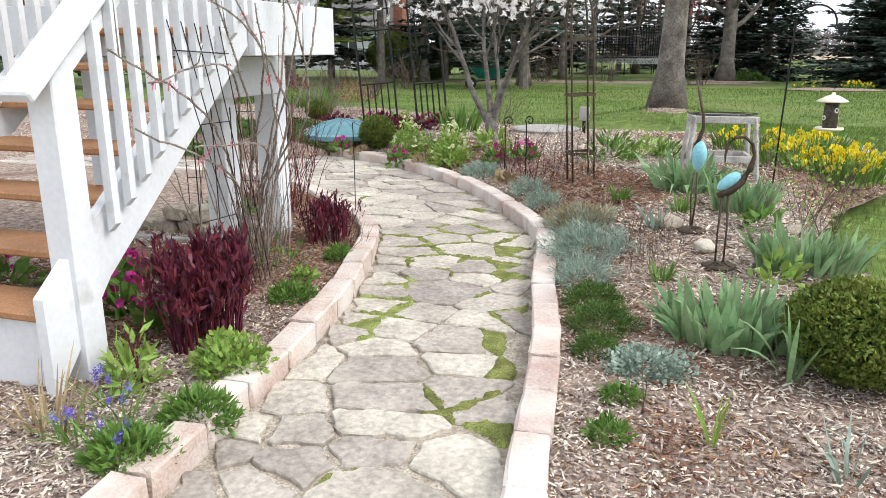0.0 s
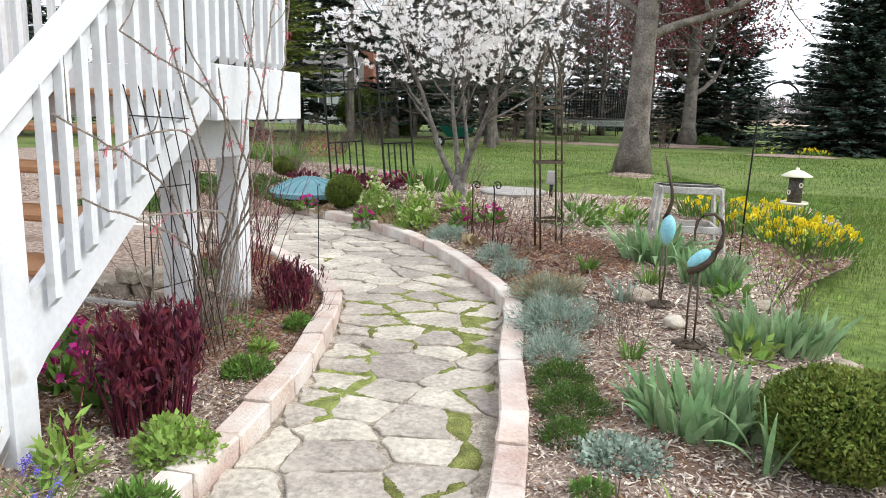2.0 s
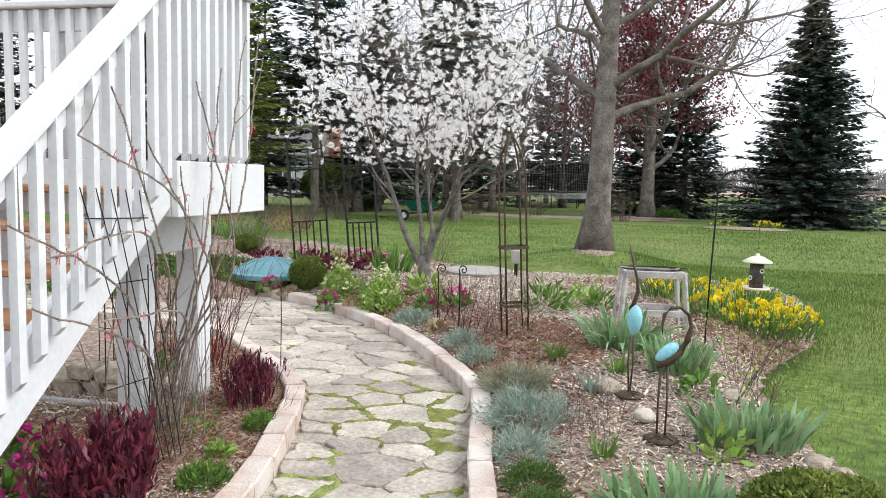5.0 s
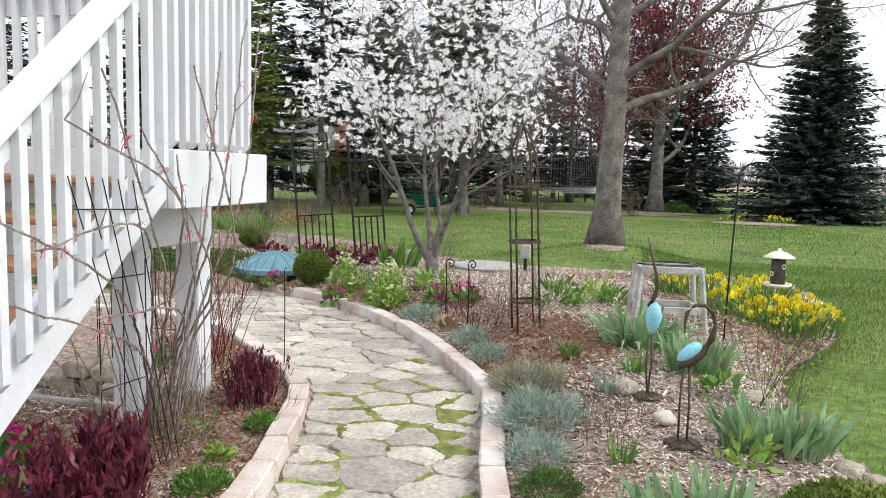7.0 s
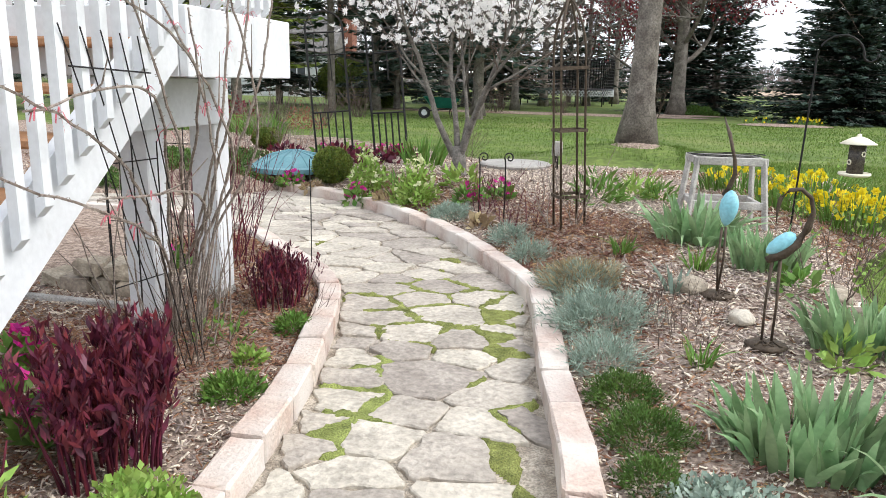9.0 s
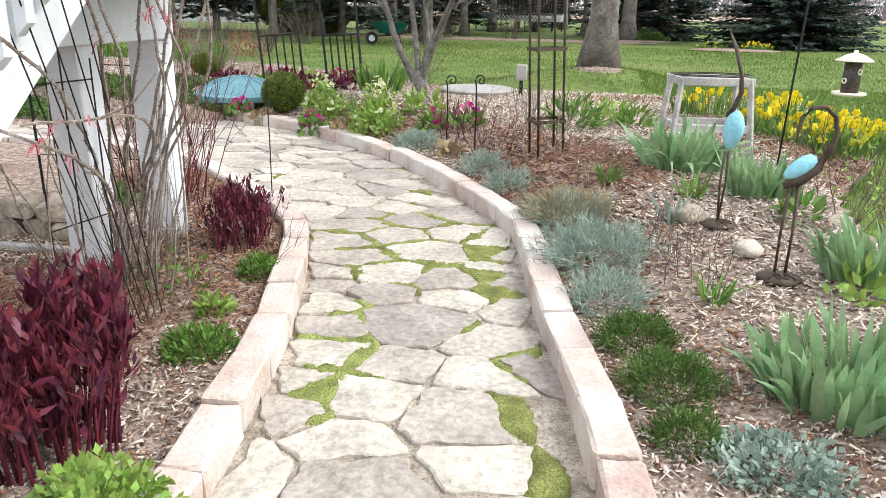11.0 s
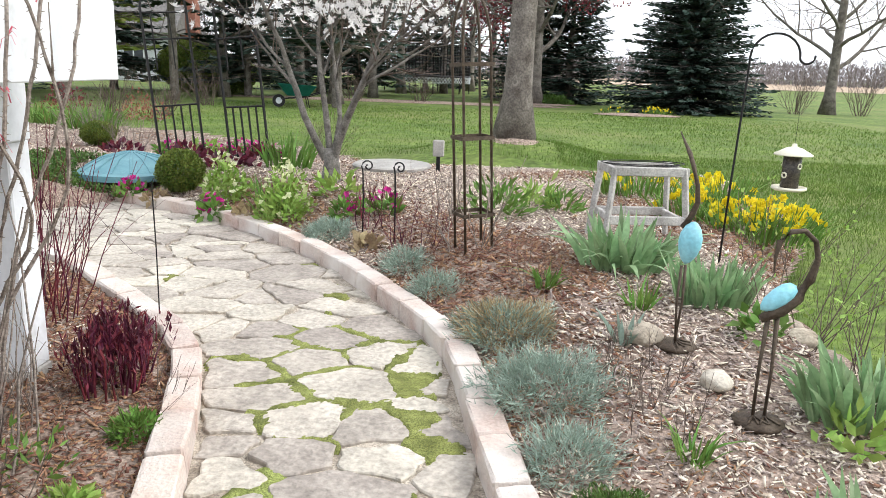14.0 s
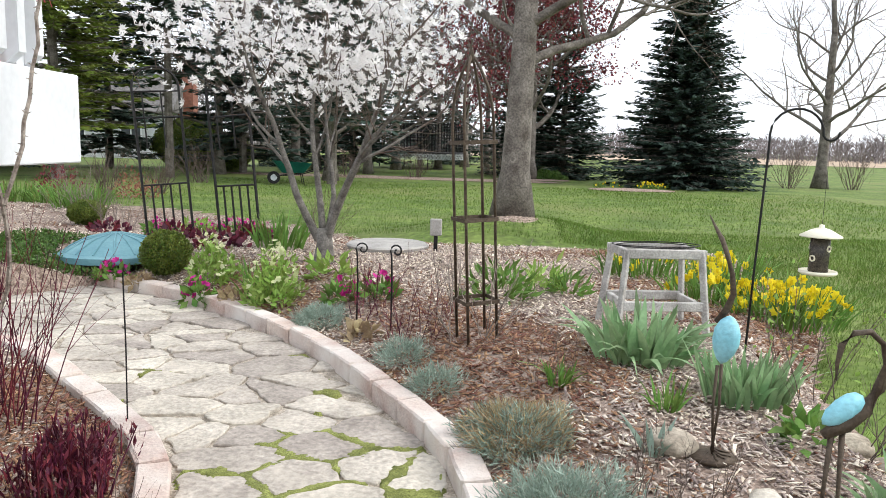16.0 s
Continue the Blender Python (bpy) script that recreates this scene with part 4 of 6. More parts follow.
daffodils(2.42, 6.9, 0.40, 0.38, 0.33, 380, 105, "large clump of blooming yellow daffodils at lawn edge")
daffodils(1.75, 8.17, 0.36, 0.18, 0.30, 150, 28, "clump of blooming yellow daffodils at lawn edge")
daffodils(2.36, 7.9, 0.34, 0.24, 0.32, 160, 32, "clump of blooming yellow daffodils at lawn edge")
daffodils(1.96, 7.18, 0.26, 0.22, 0.28, 120, 24, "clump of blooming yellow daffodils at lawn edge")
leafy("daylily", 0.46, 6.94, 0.52, 0.24, 300, 0.11, M_LEAF, "fresh green perennial clump behind obelisk", "plant", "green perennials", 0.25)
leafy("daylily", 0.8, 7.33, 0.34, 0.2, 160, 0.11, M_LEAF_BRIGHT, "fresh lime green perennial clump behind obelisk", "plant", "green perennials", 0.25)
leafy("daylily", 0.97, 7.19, 0.28, 0.14, 120, 0.11, M_LEAF, "fresh green perennial clump beside plant stand", "plant", "green perennials", 0.2)
leafy("daylily", -0.87, 7.59, 0.34, 0.18, 120, 0.11, M_LEAF_BRIGHT, "fresh lime green perennial below magnolia", "plant", "green perennials", 0.4)
leafy("daylily", 1.54, 4.58, 0.24, 0.10, 70, 0.08, M_LEAF, "low green and bronze perennial in mulch", "plant", "green perennials", 0.5)
leafy("daylily", 1.55, 3.73, 0.22, 0.12, 90, 0.07, M_LEAF_BRIGHT, "low lime green perennial beside crane statue", "plant", "green perennials", 0.5)
leafy("daylily", -3.33, 11.28, 0.45, 0.2, 120, 0.11, M_LEAF_BRIGHT, "fresh green perennial clump under trellis", "plant", "green perennials", 0.4)
leafy("columbine", -0.58, 2.1, 0.30, 0.15, 1500, 0.030, M_LEAF_BRIGHT, "bright green columbine mound with lobed leaves", "plant", "", 0.7)
leafy("columbine", -0.86, 1.88, 0.20, 0.20, 260, 0.065, M_LEAF_BRIGHT, "fresh green leafy shoots beside newel post", "plant", "", 0.3)
leafy("columbine", -1.09, 3.41, 0.30, 0.16, 90, 0.05, M_LEAF, "thin grey-green leafy growth under canes", "plant", "", 0.3)


def peony(x, y, rx, ry, h, n, label, leaves):
    g = rng_next()
    V, F = stem_bundle(g, n, rx, ry, h, 0.0060, 0.15, 4, 0.04, 0)
    # tuft of unfolding leaves on the upper part of every stem
    tips = V.reshape(-1, 15, 3)[:, 9:, :].mean(1) if len(V) % 15 == 0 else V[::15]
    B, A, C = [], [], []
    for tip in tips:
        for k in range(leaves):
            d = unit(g.normal(size=3) * 0.42 + np.array((0, 0, 1.0)))
            L = 0.125 * h * (0.6 + 0.7 * g.random())
            B.append(tip + np.r_[g.normal(size=2) * 0.013, g.uniform(-0.26, 0.12) * h])
            A.append(d * L)
            C.append(unit(np.cross(d, g.normal(size=3))) * L * 0.13)
    return plant("peony", x, y, label, "plant", [("stem_growth", (V, F), M_PEONY), ("foliage", leaf_quads(np.array(B), np.array(A), np.array(C), 0.3), M_PEONY)], "peonies")


peony(-0.86, 2.36, 0.15, 0.16, 0.45, 75, "clump of dark burgundy peony shoots with unfolding leaves", 36)
peony(-1.13, 4.12, 0.11, 0.17, 0.30, 70, "smaller clump of dark burgundy peony shoots beside kerb", 20)
peony(-1.31, 4.59, 0.14, 0.10, 0.18, 16, "few short burgundy peony shoots beside kerb", 7)
peony(-0.49, 7.39, 0.18, 0.1, 0.18, 14, "short red peony shoots emerging from mulch", 2)


def muscari(x, y):
    g = rng_next()
    pts = np.c_[g.normal(size=(4, 2)) * 0.04, 0.09 + g.random(4) * 0.04]
    B = np.repeat(pts, 40, 0) + np.c_[g.normal(size=(160, 2)) * 0.005, g.normal(size=160) * 0.011]
    A = g.normal(size=(160, 3)) * 0.005
    return plant("grape_hyacinth", x, y, "small violet-blue grape hyacinths with thin leaves", "flower", [
        ("foliage", strap_leaves(g, 22, 0.06, 0.05, 0.15, 0.006, 0.6, 0.6, 3), M_LEAF),
        ("blossom", leaf_quads(B, A, unit(np.cross(A, g.normal(size=(160, 3)))) * 0.003, 0.2), M_VIOLET)], "grape hyacinths")


for x, y in ((-0.68, 1.62), (-0.57, 1.46), (-0.78, 1.52), (-0.85, 1.76)):
    muscari(x, y)


def dry_stems(x, y, rx, ry, h, n, label, mat=None, radius=0.0025, fork=1, leaves=0, lean=0.4, group="bare stems"):
    g = rng_next()
    V, F = stem_bundle(g, n, rx, ry, h, radius, lean, 5, 0.10, fork)
    ps = [("stem_growth", (V, F), mat or M_TWIG)]
    if leaves:
        pick = V[g.integers(0, len(V), leaves)]
        pick = pick[pick[:, 2] > h * 0.3]
        A = rand_dirs(g, len(pick), 0.5) * 0.035
        ps.append(("foliage", leaf_quads(pick, A, unit(np.cross(A, g.normal(size=A.shape))) * 0.009, 0.2), M_LEAF_BRIGHT))
    return plant("bare_shrub", x, y, label, "shrub", ps, group)


dry_stems(0.9, 4.24, 0.22, 0.30, 0.24, 26, "sparse dry brown perennial stems in mulch", None, 0.0022)
dry_stems(0.95, 3.88, 0.14, 0.2, 0.22, 16, "sparse dry brown perennial stems in mulch", None, 0.0022)
dry_stems(0.64, 5.22, 0.12, 0.12, 0.30, 12, "sparse dry brown perennial stems in mulch", None, 0.002)
dry_stems(1.72, 4.68, 0.16, 0.2, 0.62, 8, "thin bare rose bush with first leaves", None, 0.0035, 2, 60)
dry_stems(1.95, 5.48, 0.14, 0.16, 0.75, 7, "thin bare rose bush with first leaves", None, 0.0035, 2, 90)
dry_stems(1.88, 4.34, 0.12, 0.14, 0.55, 6, "thin bare rose bush with first leaves", None, 0.0035, 2, 60)
dry_stems(0.25, 5.97, 0.16, 0.16, 0.62, 9, "bare thorny rose canes round obelisk", M_CANE, 0.0055, 1, 0, 0.5)
dry_stems(-0.07, 6.18, 0.2, 0.2, 0.34, 18, "low tangle of bare reddish twigs", M_PEONY, 0.003, 2)
dry_stems(-0.45, 6.69, 0.16, 0.2, 0.45, 10, "bare thorny rose canes beside scroll stakes", M_PEONY, 0.004, 1)
dry_stems(0.06, 6.63, 0.12, 0.12, 0.62, 5, "bare upright rose canes behind scroll stakes", M_CANE, 0.006, 1)
dry_stems(-1.79, 11.76, 0.25, 0.25, 0.75, 22, "airy bare shrub of fine tan twigs", M_TWIG, 0.004, 2)
dry_stems(-5.47, 12.6, 0.3, 0.3, 0.8, 22, "airy bare shrub of tan twigs behind trellis", M_CANE, 0.005, 2)
dry_stems(-4.72, 12.04, 0.25, 0.25, 0.6, 18, "airy bare shrub of tan twigs behind trellis", M_CANE, 0.005, 2)
dry_stems(-0.84, 1.92, 0.03, 0.04, 0.36, 3, "dark budding shoot beside columbine", M_PEONY, 0.007, 0, 12, 0.15)
dry_stems(1.69, 2.22, 0.02, 0.02, 0.42, 1, "single thick pruned rose cane", M_CANE, 0.011, 1, 0, 0.4)
dry_stems(0.96, 2.24, 0.02, 0.02, 0.25, 2, "thin bare twig in red mulch", None, 0.004, 0)
dry_stems(-1.16, 3.98, 0.35, 0.4, 0.26, 30, "low tangle of dry twigs under canes", None, 0.0022, 1)


# thyme carpet where the path bends away
def thyme():
    g = rng_next()
    n = 26000
    p = np.c_[g.uniform(-5.6, -2.75, n), g.uniform(7.3, 9.2, n), np.zeros(n)]
    edge = np.interp(p[:, 0], [-5.73, -4.42, -3.62, -3.25, -3.08, -2.88], [7.25, 7.33, 7.62, 7.95, 8.28, 8.4])
    keep = (p[:, 1] > edge + 0.06 * np.sin(p[:, 0] * 9)) & (np.hypot(p[:, 0] + 3.18, p[:, 1] - 8.8) > 0.52)
    p = p[keep]
    n = len(p)
    p[:, 2] = bed_z(p[:, 0], p[:, 1]) - 0.01 + 0.09 * g.random(n) + 0.03 * np.sin(p[:, 0] * 5) * np.sin(p[:, 1] * 6)
    A = rand_dirs(g, n, 0.6) * 0.04
    ob = new("creeping_thyme", fast("creeping_thyme", *leaf_quads(p, A, unit(np.cross(A, g.normal(size=A.shape))) * 0.009, 0.2), M_LEAF_DARK))
    tagged(ob, "dark green carpet of creeping thyme at path bend", "ground cover", kind="stuff")


thyme()


# ---- rose canes tied to the deck ----
def rose_canes():
    rb = thing("climbing_rose", (-1.39, 3.58, 0.04), "bare thorny climbing rose canes tied with red ribbon to deck", "shrub")
    g = random.Random(9)
    # target heights and outward bends in the plane before the deck face
    # root, bend and end of every cane, in front of stairs and deck face
    canes = [((-0.02, -0.05), (0.44, -0.75, 1.15), (0.46, -1.35, 1.12)), ((0.0, -0.02), (0.44, -0.62, 1.0), (0.46, -1.0, 1.75)), ((0.03, 0.0), (0.44, -0.30, 1.1), (0.45, -0.15, 1.95)),
             ((0.05, 0.04), (0.44, -0.12, 1.3), (0.44, 0.12, 2.15)), ((0.06, 0.08), (0.43, 0.1, 1.3), (0.42, 0.32, 2.2)),
             ((0.02, 0.02), (0.42, -0.45, 0.75), (0.46, -1.1, 0.85)),
             ((0.0, -0.1), (0.42, -0.35, 0.8), (0.46, -0.55, 1.45)), ((0.0, -0.05), (0.45, -0.85, 0.7), (0.46, -1.45, 0.95)), ((0.02, 0.0), (0.43, -0.2, 0.9), (0.44, -0.75, 1.55)),
             ((0.0, -0.08), (0.44, -0.95, 0.95), (0.46, -1.55, 1.25)), ((-0.02, 0.0), (0.45, -0.5, 1.25), (0.46, -1.2, 1.55)), ((0.04, 0.05), (0.44, 0.0, 1.0), (0.46, -0.4, 1.85))]
    for (bx, by), m, e in canes:
        pts = smooth_line([(bx, by, 0), (bx + (m[0] - bx) * 0.35, by + (m[1] - by) * 0.3, m[2] * 0.5), m, e], 0.07)
        pts = [p + np.array([g.uniform(-.006, .006) for _ in range(3)]) for p in pts]
        bm = bmesh.new()
        n = len(pts)
        tube(bm, pts, [0.0078 * (1 - 0.55 * i / n) for i in range(n)], 5)
        for i in range(1, n - 1):
            for _ in range(5):
                d = Vector((g.uniform(-1, 1), g.uniform(-1, 1), g.uniform(-0.6, 0.6))).normalized()
                p = Vector(pts[i]) + (Vector(pts[min(i + 1, n - 1)]) - Vector(pts[i])) * g.random()
                tube(bm, [p, p + d * 0.014], [0.003, 0.0004], 3, False)
        for _ in range(1):
            i = g.randrange(n // 2, n)
            d = Vector((g.uniform(-.2, .6), g.uniform(-1, 1), g.uniform(0.0, 1))).normalized()
            p = Vector(pts[i])
            tube(bm, [p, p + d * 0.1, p + d * 0.18 + Vector((0, 0, 0.05))], [0.004, 0.003, 0.0015], 4, False)
        cane = part("cane", bm, M_CANE, rb)
        for k in range(2):
            i = g.randrange(int(n * 0.55), n - 1)
            c = Vector(pts[i])
            bm = bmesh.new()
            for _ in range(5):
                d = Vector((g.uniform(-.3, .6), g.uniform(-1, 1), g.uniform(-0.6, 0.5))).normalized() * g.uniform(0.02, 0.055)
                s = d.cross(Vector((0.3, 0.2, 1))).normalized() * 0.0022
                q = [bm.verts.new(c + s), bm.verts.new(c - s), bm.verts.new(c + d * 0.6 - s + Vector((0, 0, 0.008))), bm.verts.new(c + d * 0.6 + s + Vector((0, 0, 0.008)))]
                r = [bm.verts.new(c + d - s - Vector((0, 0, 0.01))), bm.verts.new(c + d + s - Vector((0, 0, 0.01)))]
                bm.faces.new(q)
                bm.faces.new((q[3], q[2], r[0], r[1]))
            bmesh.ops.solidify(bm, geom=bm.faces[:], thickness=0.0012)
            part("ribbon", bm, M_RIBBON, cane, "red cloth tie")
    return rb


rose_canes()
dry_stems(-1.4, 3.7, 0.16, 0.22, 0.5, 20, "dense thicket of bare brown canes at deck post", M_CANE, 0.004, 1, 0, 0.25)
dry_stems(-1.93, 4.88, 0.25, 0.2, 0.95, 45, "dense dark thicket of bare twigs behind deck posts", M_PEONY, 0.004, 1, 0, 0.2)


def wire_trellis(x, y, w, h, turn, label, spacing=0.1, bars=2):
    tr = thing("wire_trellis", (x, y, 0.03), label, "trellis", "wire trellises", turn=turn)
    n = int(w / spacing)
    for i in range(n + 1):
        xx = -w / 2 + w * i / n
        part("upright", tube(bmesh.new(), [(xx, 0, 0), (xx, 0, h * (0.93 + 0.07 * (i % 2)))], 0.0035, 5), M_DARK_METAL, tr)
    for k in range(bars):
        z = h * (0.3 + 0.55 * k / max(1, bars - 1))
        part("crossbar", tube(bmesh.new(), [(-w / 2, 0, z), (w / 2, 0, z)], 0.003, 5), M_DARK_METAL, tr)


def fan_trellis(foot, tips, label):
    """Thin rods that spread from one foot, tied by a crossbar."""
    fan = thing("wire_trellis", foot, label, "trellis", "wire trellises")
    a = Vector(foot)
    for i, tip in enumerate(tips):
        base = Vector((0.012 * i, 0.03 * (i - 2.5), -0.03))
        part("upright", tube(bmesh.new(), [base, base.lerp(Vector(tip) - a, 0.5), Vector(tip) - a], 0.0024, 5), M_DARK_METAL, fan)
    lo, hi = Vector(tips[0]) - a, Vector(tips[-1]) - a
    part("crossbar", tube(bmesh.new(), [Vector((lo.x, lo.y + 0.03, lo.z - 0.12)), Vector((hi.x, hi.y + 0.06, hi.z - 0.12))], 0.003, 5), M_DARK_METAL, fan)


fan_trellis((-1.12, 3.22, gz(-1.12, 3.22)), [(-1.0, 2.47 + 0.092 * i, 1.40 - 0.004 * i) for i in range(5)], "thin black fan-shaped wire trellis leaning against deck stairs")
wire_trellis(-1.5, 3.45, 0.30, 1.0, 80, "thin black wire trellis against deck post")
dry_stems(-1.28, 3.35, 0.22, 0.3, 0.95, 13, "tall thin bare rose canes rising before deck post", M_CANE, 0.0055, 0, 0, 0.22)
dry_stems(-1.2, 3.2, 0.2, 0.25, 0.32, 26, "low thicket of dry brown twigs at rose foot", M_TWIG, 0.003, 1, 0, 0.35)
wire_trellis(-2.28, 4.71, 0.7, 0.95, 0, "thin black wire trellis under deck")

# stacked stones under the deck
for i, (dx, dy, z, w) in enumerate(((0, 0, 0, .17), (.18, .03, 0, .16), (.36, .0, 0, .17), (.09, .02, .1, .16), (.27, .02, .1, .17), (-.17, .06, 0, .15))):
    bm = bmesh.new()
    box(bm, -w / 2, w / 2, -0.09, 0.09, 0, 0.098, 0.015)
    for v in bm.verts:
        v.co += Vector((random.uniform(-1, 1), random.uniform(-1, 1), random.uniform(-1, 1))) * 0.016
    ob = new("garden_stone", from_bm(bm, "garden_stone", M_ROCK))
    ob.matrix_world = pose(-2.32 + dx, 4.05 + dy, 0.04 + z, 0, 0, random.uniform(-25, 25))
    tagged(ob, "rough grey-brown block in low stack beneath deck", "stone", "stacked blocks")
bm = bmesh.new()
box(bm, -2.6, -1.75, 3.78, 3.82, 0.03, 0.09, 0.006)
tagged(new("edging_board", from_bm(bm, "edging_board", M_WEATHERED)), "weathered grey edging board lying under deck", "board")


# ---- ornaments ----
def crane_upright(x, y, turn):
    c = thing("crane_statue", (x, y, gz(x, y)), "upright metal crane statue with turquoise body", "statue", "crane statues", turn=turn)
    bm = bmesh.new()
    lathe(bm, [(0, 0.0), (0.085, 0.0), (0.09, 0.012), (0.06, 0.022), (0, 0.024)], 14)
    for s in (-1, 1):
        tube(bm, [(0.012 * s, 0.012 * s, 0.02), (0.018 * s, 0.0, 0.2), (0.012 * s, 0.0, 0.36)], [0.006, 0.0055, 0.007], 6)
        for k in (-1, 0, 1):
            tube(bm, [(0.012 * s, 0.012 * s, 0.03), (0.012 * s + 0.04 * k, 0.012 * s - 0.05, 0.024)], 0.004, 4)
    n0 = len(bm.verts)
    tube(bm, [(0, 0.02, 0.52), (0, -0.01, 0.57), (0.005, -0.03, 0.63), (0.004, -0.02, 0.70), (0.0, 0.005, 0.77), (0.012, 0.04, 0.82), (0.03, 0.085, 0.86), (0.05, 0.13, 0.90)], [0.017, 0.013, 0.011, 0.009, 0.009, 0.010, 0.006, 0.002], 8)
    part("frame", bm, M_BROWN_METAL, c, "rusty brown legs, neck and base", True)
    bm = bmesh.new()
    prof = [(0.0, 0.0), (0.022, 0.02), (0.042, 0.06), (0.052, 0.105), (0.05, 0.15), (0.036, 0.19), (0.015, 0.215), (0, 0.222)]
    lathe(bm, prof, 16, pose(0, -0.005, 0.365, 8, 0, 0) @ Matrix.Diagonal((0.72, 1.0, 0.85, 1)))
    part("body", bm, M_BLUE, c, "pale turquoise glazed body", True)


def crane_bent(x, y, turn):
    c = thing("crane_statue", (x, y, gz(x, y)), "bent-necked metal crane statue with turquoise body", "statue", "crane statues", turn=turn)
    bm = bmesh.new()
    lathe(bm, [(0, 0.0), (0.085, 0.0), (0.09, 0.012), (0.06, 0.022), (0, 0.024)], 14)
    for s in (-1, 1):
        tube(bm, [(0.02 * s, 0, 0.02), (0.022 * s, 0.0, 0.2), (0.015 * s, 0.0, 0.40)], [0.006, 0.0055, 0.009], 6)
        for k in (-1, 0, 1):
            tube(bm, [(0.02 * s, 0, 0.03), (0.02 * s + 0.035 * k, -0.055, 0.024)], 0.004, 4)
    # breast and curved neck
    tube(bm, [(-0.04, 0, 0.385), (0.02, 0, 0.42), (0.07, 0, 0.47), (0.105, 0, 0.53), (0.12, 0, 0.60), (0.105, 0, 0.66), (0.065, 0, 0.695), (0.02, 0, 0.69), (-0.012, 0, 0.655), (-0.02, 0, 0.60), (-0.018, 0, 0.55)], [0.014, 0.026, 0.025, 0.017, 0.010, 0.009, 0.009, 0.009, 0.010, 0.006, 0.002], 8)
    part("frame", bm, M_BROWN_METAL, c, "rusty brown legs, neck and base", True)
    bm = bmesh.new()
    prof = [(0.0, -0.095), (0.018, -0.082), (0.034, -0.052), (0.041, 0.0), (0.038, 0.043), (0.025, 0.072), (0, 0.085)]
    lathe(bm, prof, 16, pose(0.012, 0, 0.465, 0, 50, 0) @ Matrix.Diagonal((0.8, 0.75, 0.78, 1)))
    part("body", bm, M_BLUE, c, "pale turquoise glazed body", True)


crane_upright(1.14, 4.45, 35)
crane_bent(1.28, 3.86, 0)


def rock(x, y, w, label, flat=0.6, seed=1, mat=None):
    bm = bmesh.new()
    bmesh.ops.create_icosphere(bm, subdivisions=3, radius=w / 2)
    for v in bm.verts:
        v.co *= 1 + 0.22 * noise.noise(v.co * (3.2 / w) + Vector((seed, 0, 0)))
        v.co.z *= flat
    ob = new("garden_rock", from_bm(bm, "garden_rock", mat or M_ROCK, True))
    ob.location = (x, y, gz(x, y) + w * flat * 0.3)
    ob.rotation_euler = (0, 0, seed)
    tagged(ob, label, "rock", "garden rocks")


rock(1.01, 4.51, 0.18, "rounded tan boulder beside crane statue base", 0.55, 1)
rock(1.21, 4.11, 0.12, "pale rounded stone beside crane statue base", 0.7, 2, M_ROCK_PALE)
rg = random.Random(3)
for i in range(34):
    k = rg.uniform(0.0, 1.0)
    px, py = LE[int(np.clip(14 + k * 16, 0, len(LE) - 1))]
    rock(px - rg.uniform(0.05, 0.25), py + rg.uniform(-0.15, 0.15), rg.uniform(0.05, 0.15), "rough brown stone along raised bed edge", 0.6, i + 3)


def scroll_stake(x, y, h, turn):
    s = thing("scroll_stake", (x, y, gz(x, y)), "black wrought metal garden stake with curled scroll top", "garden stake", "scroll stakes", turn=turn)
    pts = [(0, 0, -0.03), (0.004, 0, h * 0.5), (0, 0, h - 0.1), (-0.004, 0, h - 0.06)]
    for k in range(15):
        a = math.pi + k * 0.55
        r = 0.045 * (1 - k / 17)
        pts.append((0.035 + math.cos(a) * r, 0, h - 0.04 - math.sin(a) * r))
    bm = bmesh.new()
    tube(bm, pts, 0.006, 6)
    part("rod", bm, M_DARK_METAL, s, "", True)


scroll_stake(-0.52, 6.65, 0.54, 10)
scroll_stake(-0.26, 6.35, 0.56, -20)


def lean(ob, degrees):
    """Tilts a thing sideways about its foot."""
    m = ob.matrix_basis
    ob.matrix_basis = Matrix.Translation(m.translation) @ Matrix.Rotation(math.radians(degrees), 4, "Y") @ m.to_quaternion().to_matrix().to_4x4()


def obelisk(x, y):
    z = gz(x, y)
    o = thing("garden_obelisk", (x, y, z - 0.02), "tall slender weathered metal plant obelisk with pointed top", "obelisk", turn=22)
    lean(o, -3)
    h, r = 1.13, 0.125
    for k in range(4):
        a = math.pi / 4 + k * math.pi / 2
        for off in (0.0,):
            c, s = math.cos(a), math.sin(a)
            ox, oy = -s * off, c * off
            bm = bmesh.new()
            tube(bm, [(c * r + ox, s * r + oy, 0), (c * r + ox, s * r + oy, h + 0.12), (c * r * 0.93 + ox, s * r * 0.93 + oy, h + 0.22), (c * r * 0.74 + ox, s * r * 0.74 + oy, h + 0.32), (c * r * 0.42 + ox, s * r * 0.42 + oy, h + 0.41), (c * 0.012, s * 0.012, h + 0.48)], 0.0085, 6)
            part("upright", bm, M_BROWN_METAL, o, "", True)
    for z in (0.24, 0.71, 1.14):
        bm = bmesh.new()
        rr = r + 0.012
        cs = [(rr * math.cos(math.pi / 4 + k * math.pi / 2) * 1.05, rr * math.sin(math.pi / 4 + k * math.pi / 2) * 1.05, z) for k in range(5)]
        for a, b in zip(cs, cs[1:]):
            beam(bm, a, b, 0.005, 0.022)
        part("ring", bm, M_BROWN_METAL, o)
    bm = bmesh.new()
    lathe(bm, [(0, h + 0.44), (0.016, h + 0.46), (0.016, h + 0.5), (0.006, h + 0.53), (0, h + 0.58)], 8)
    part("finial", bm, M_BROWN_METAL, o)


obelisk(0.28, 5.98)


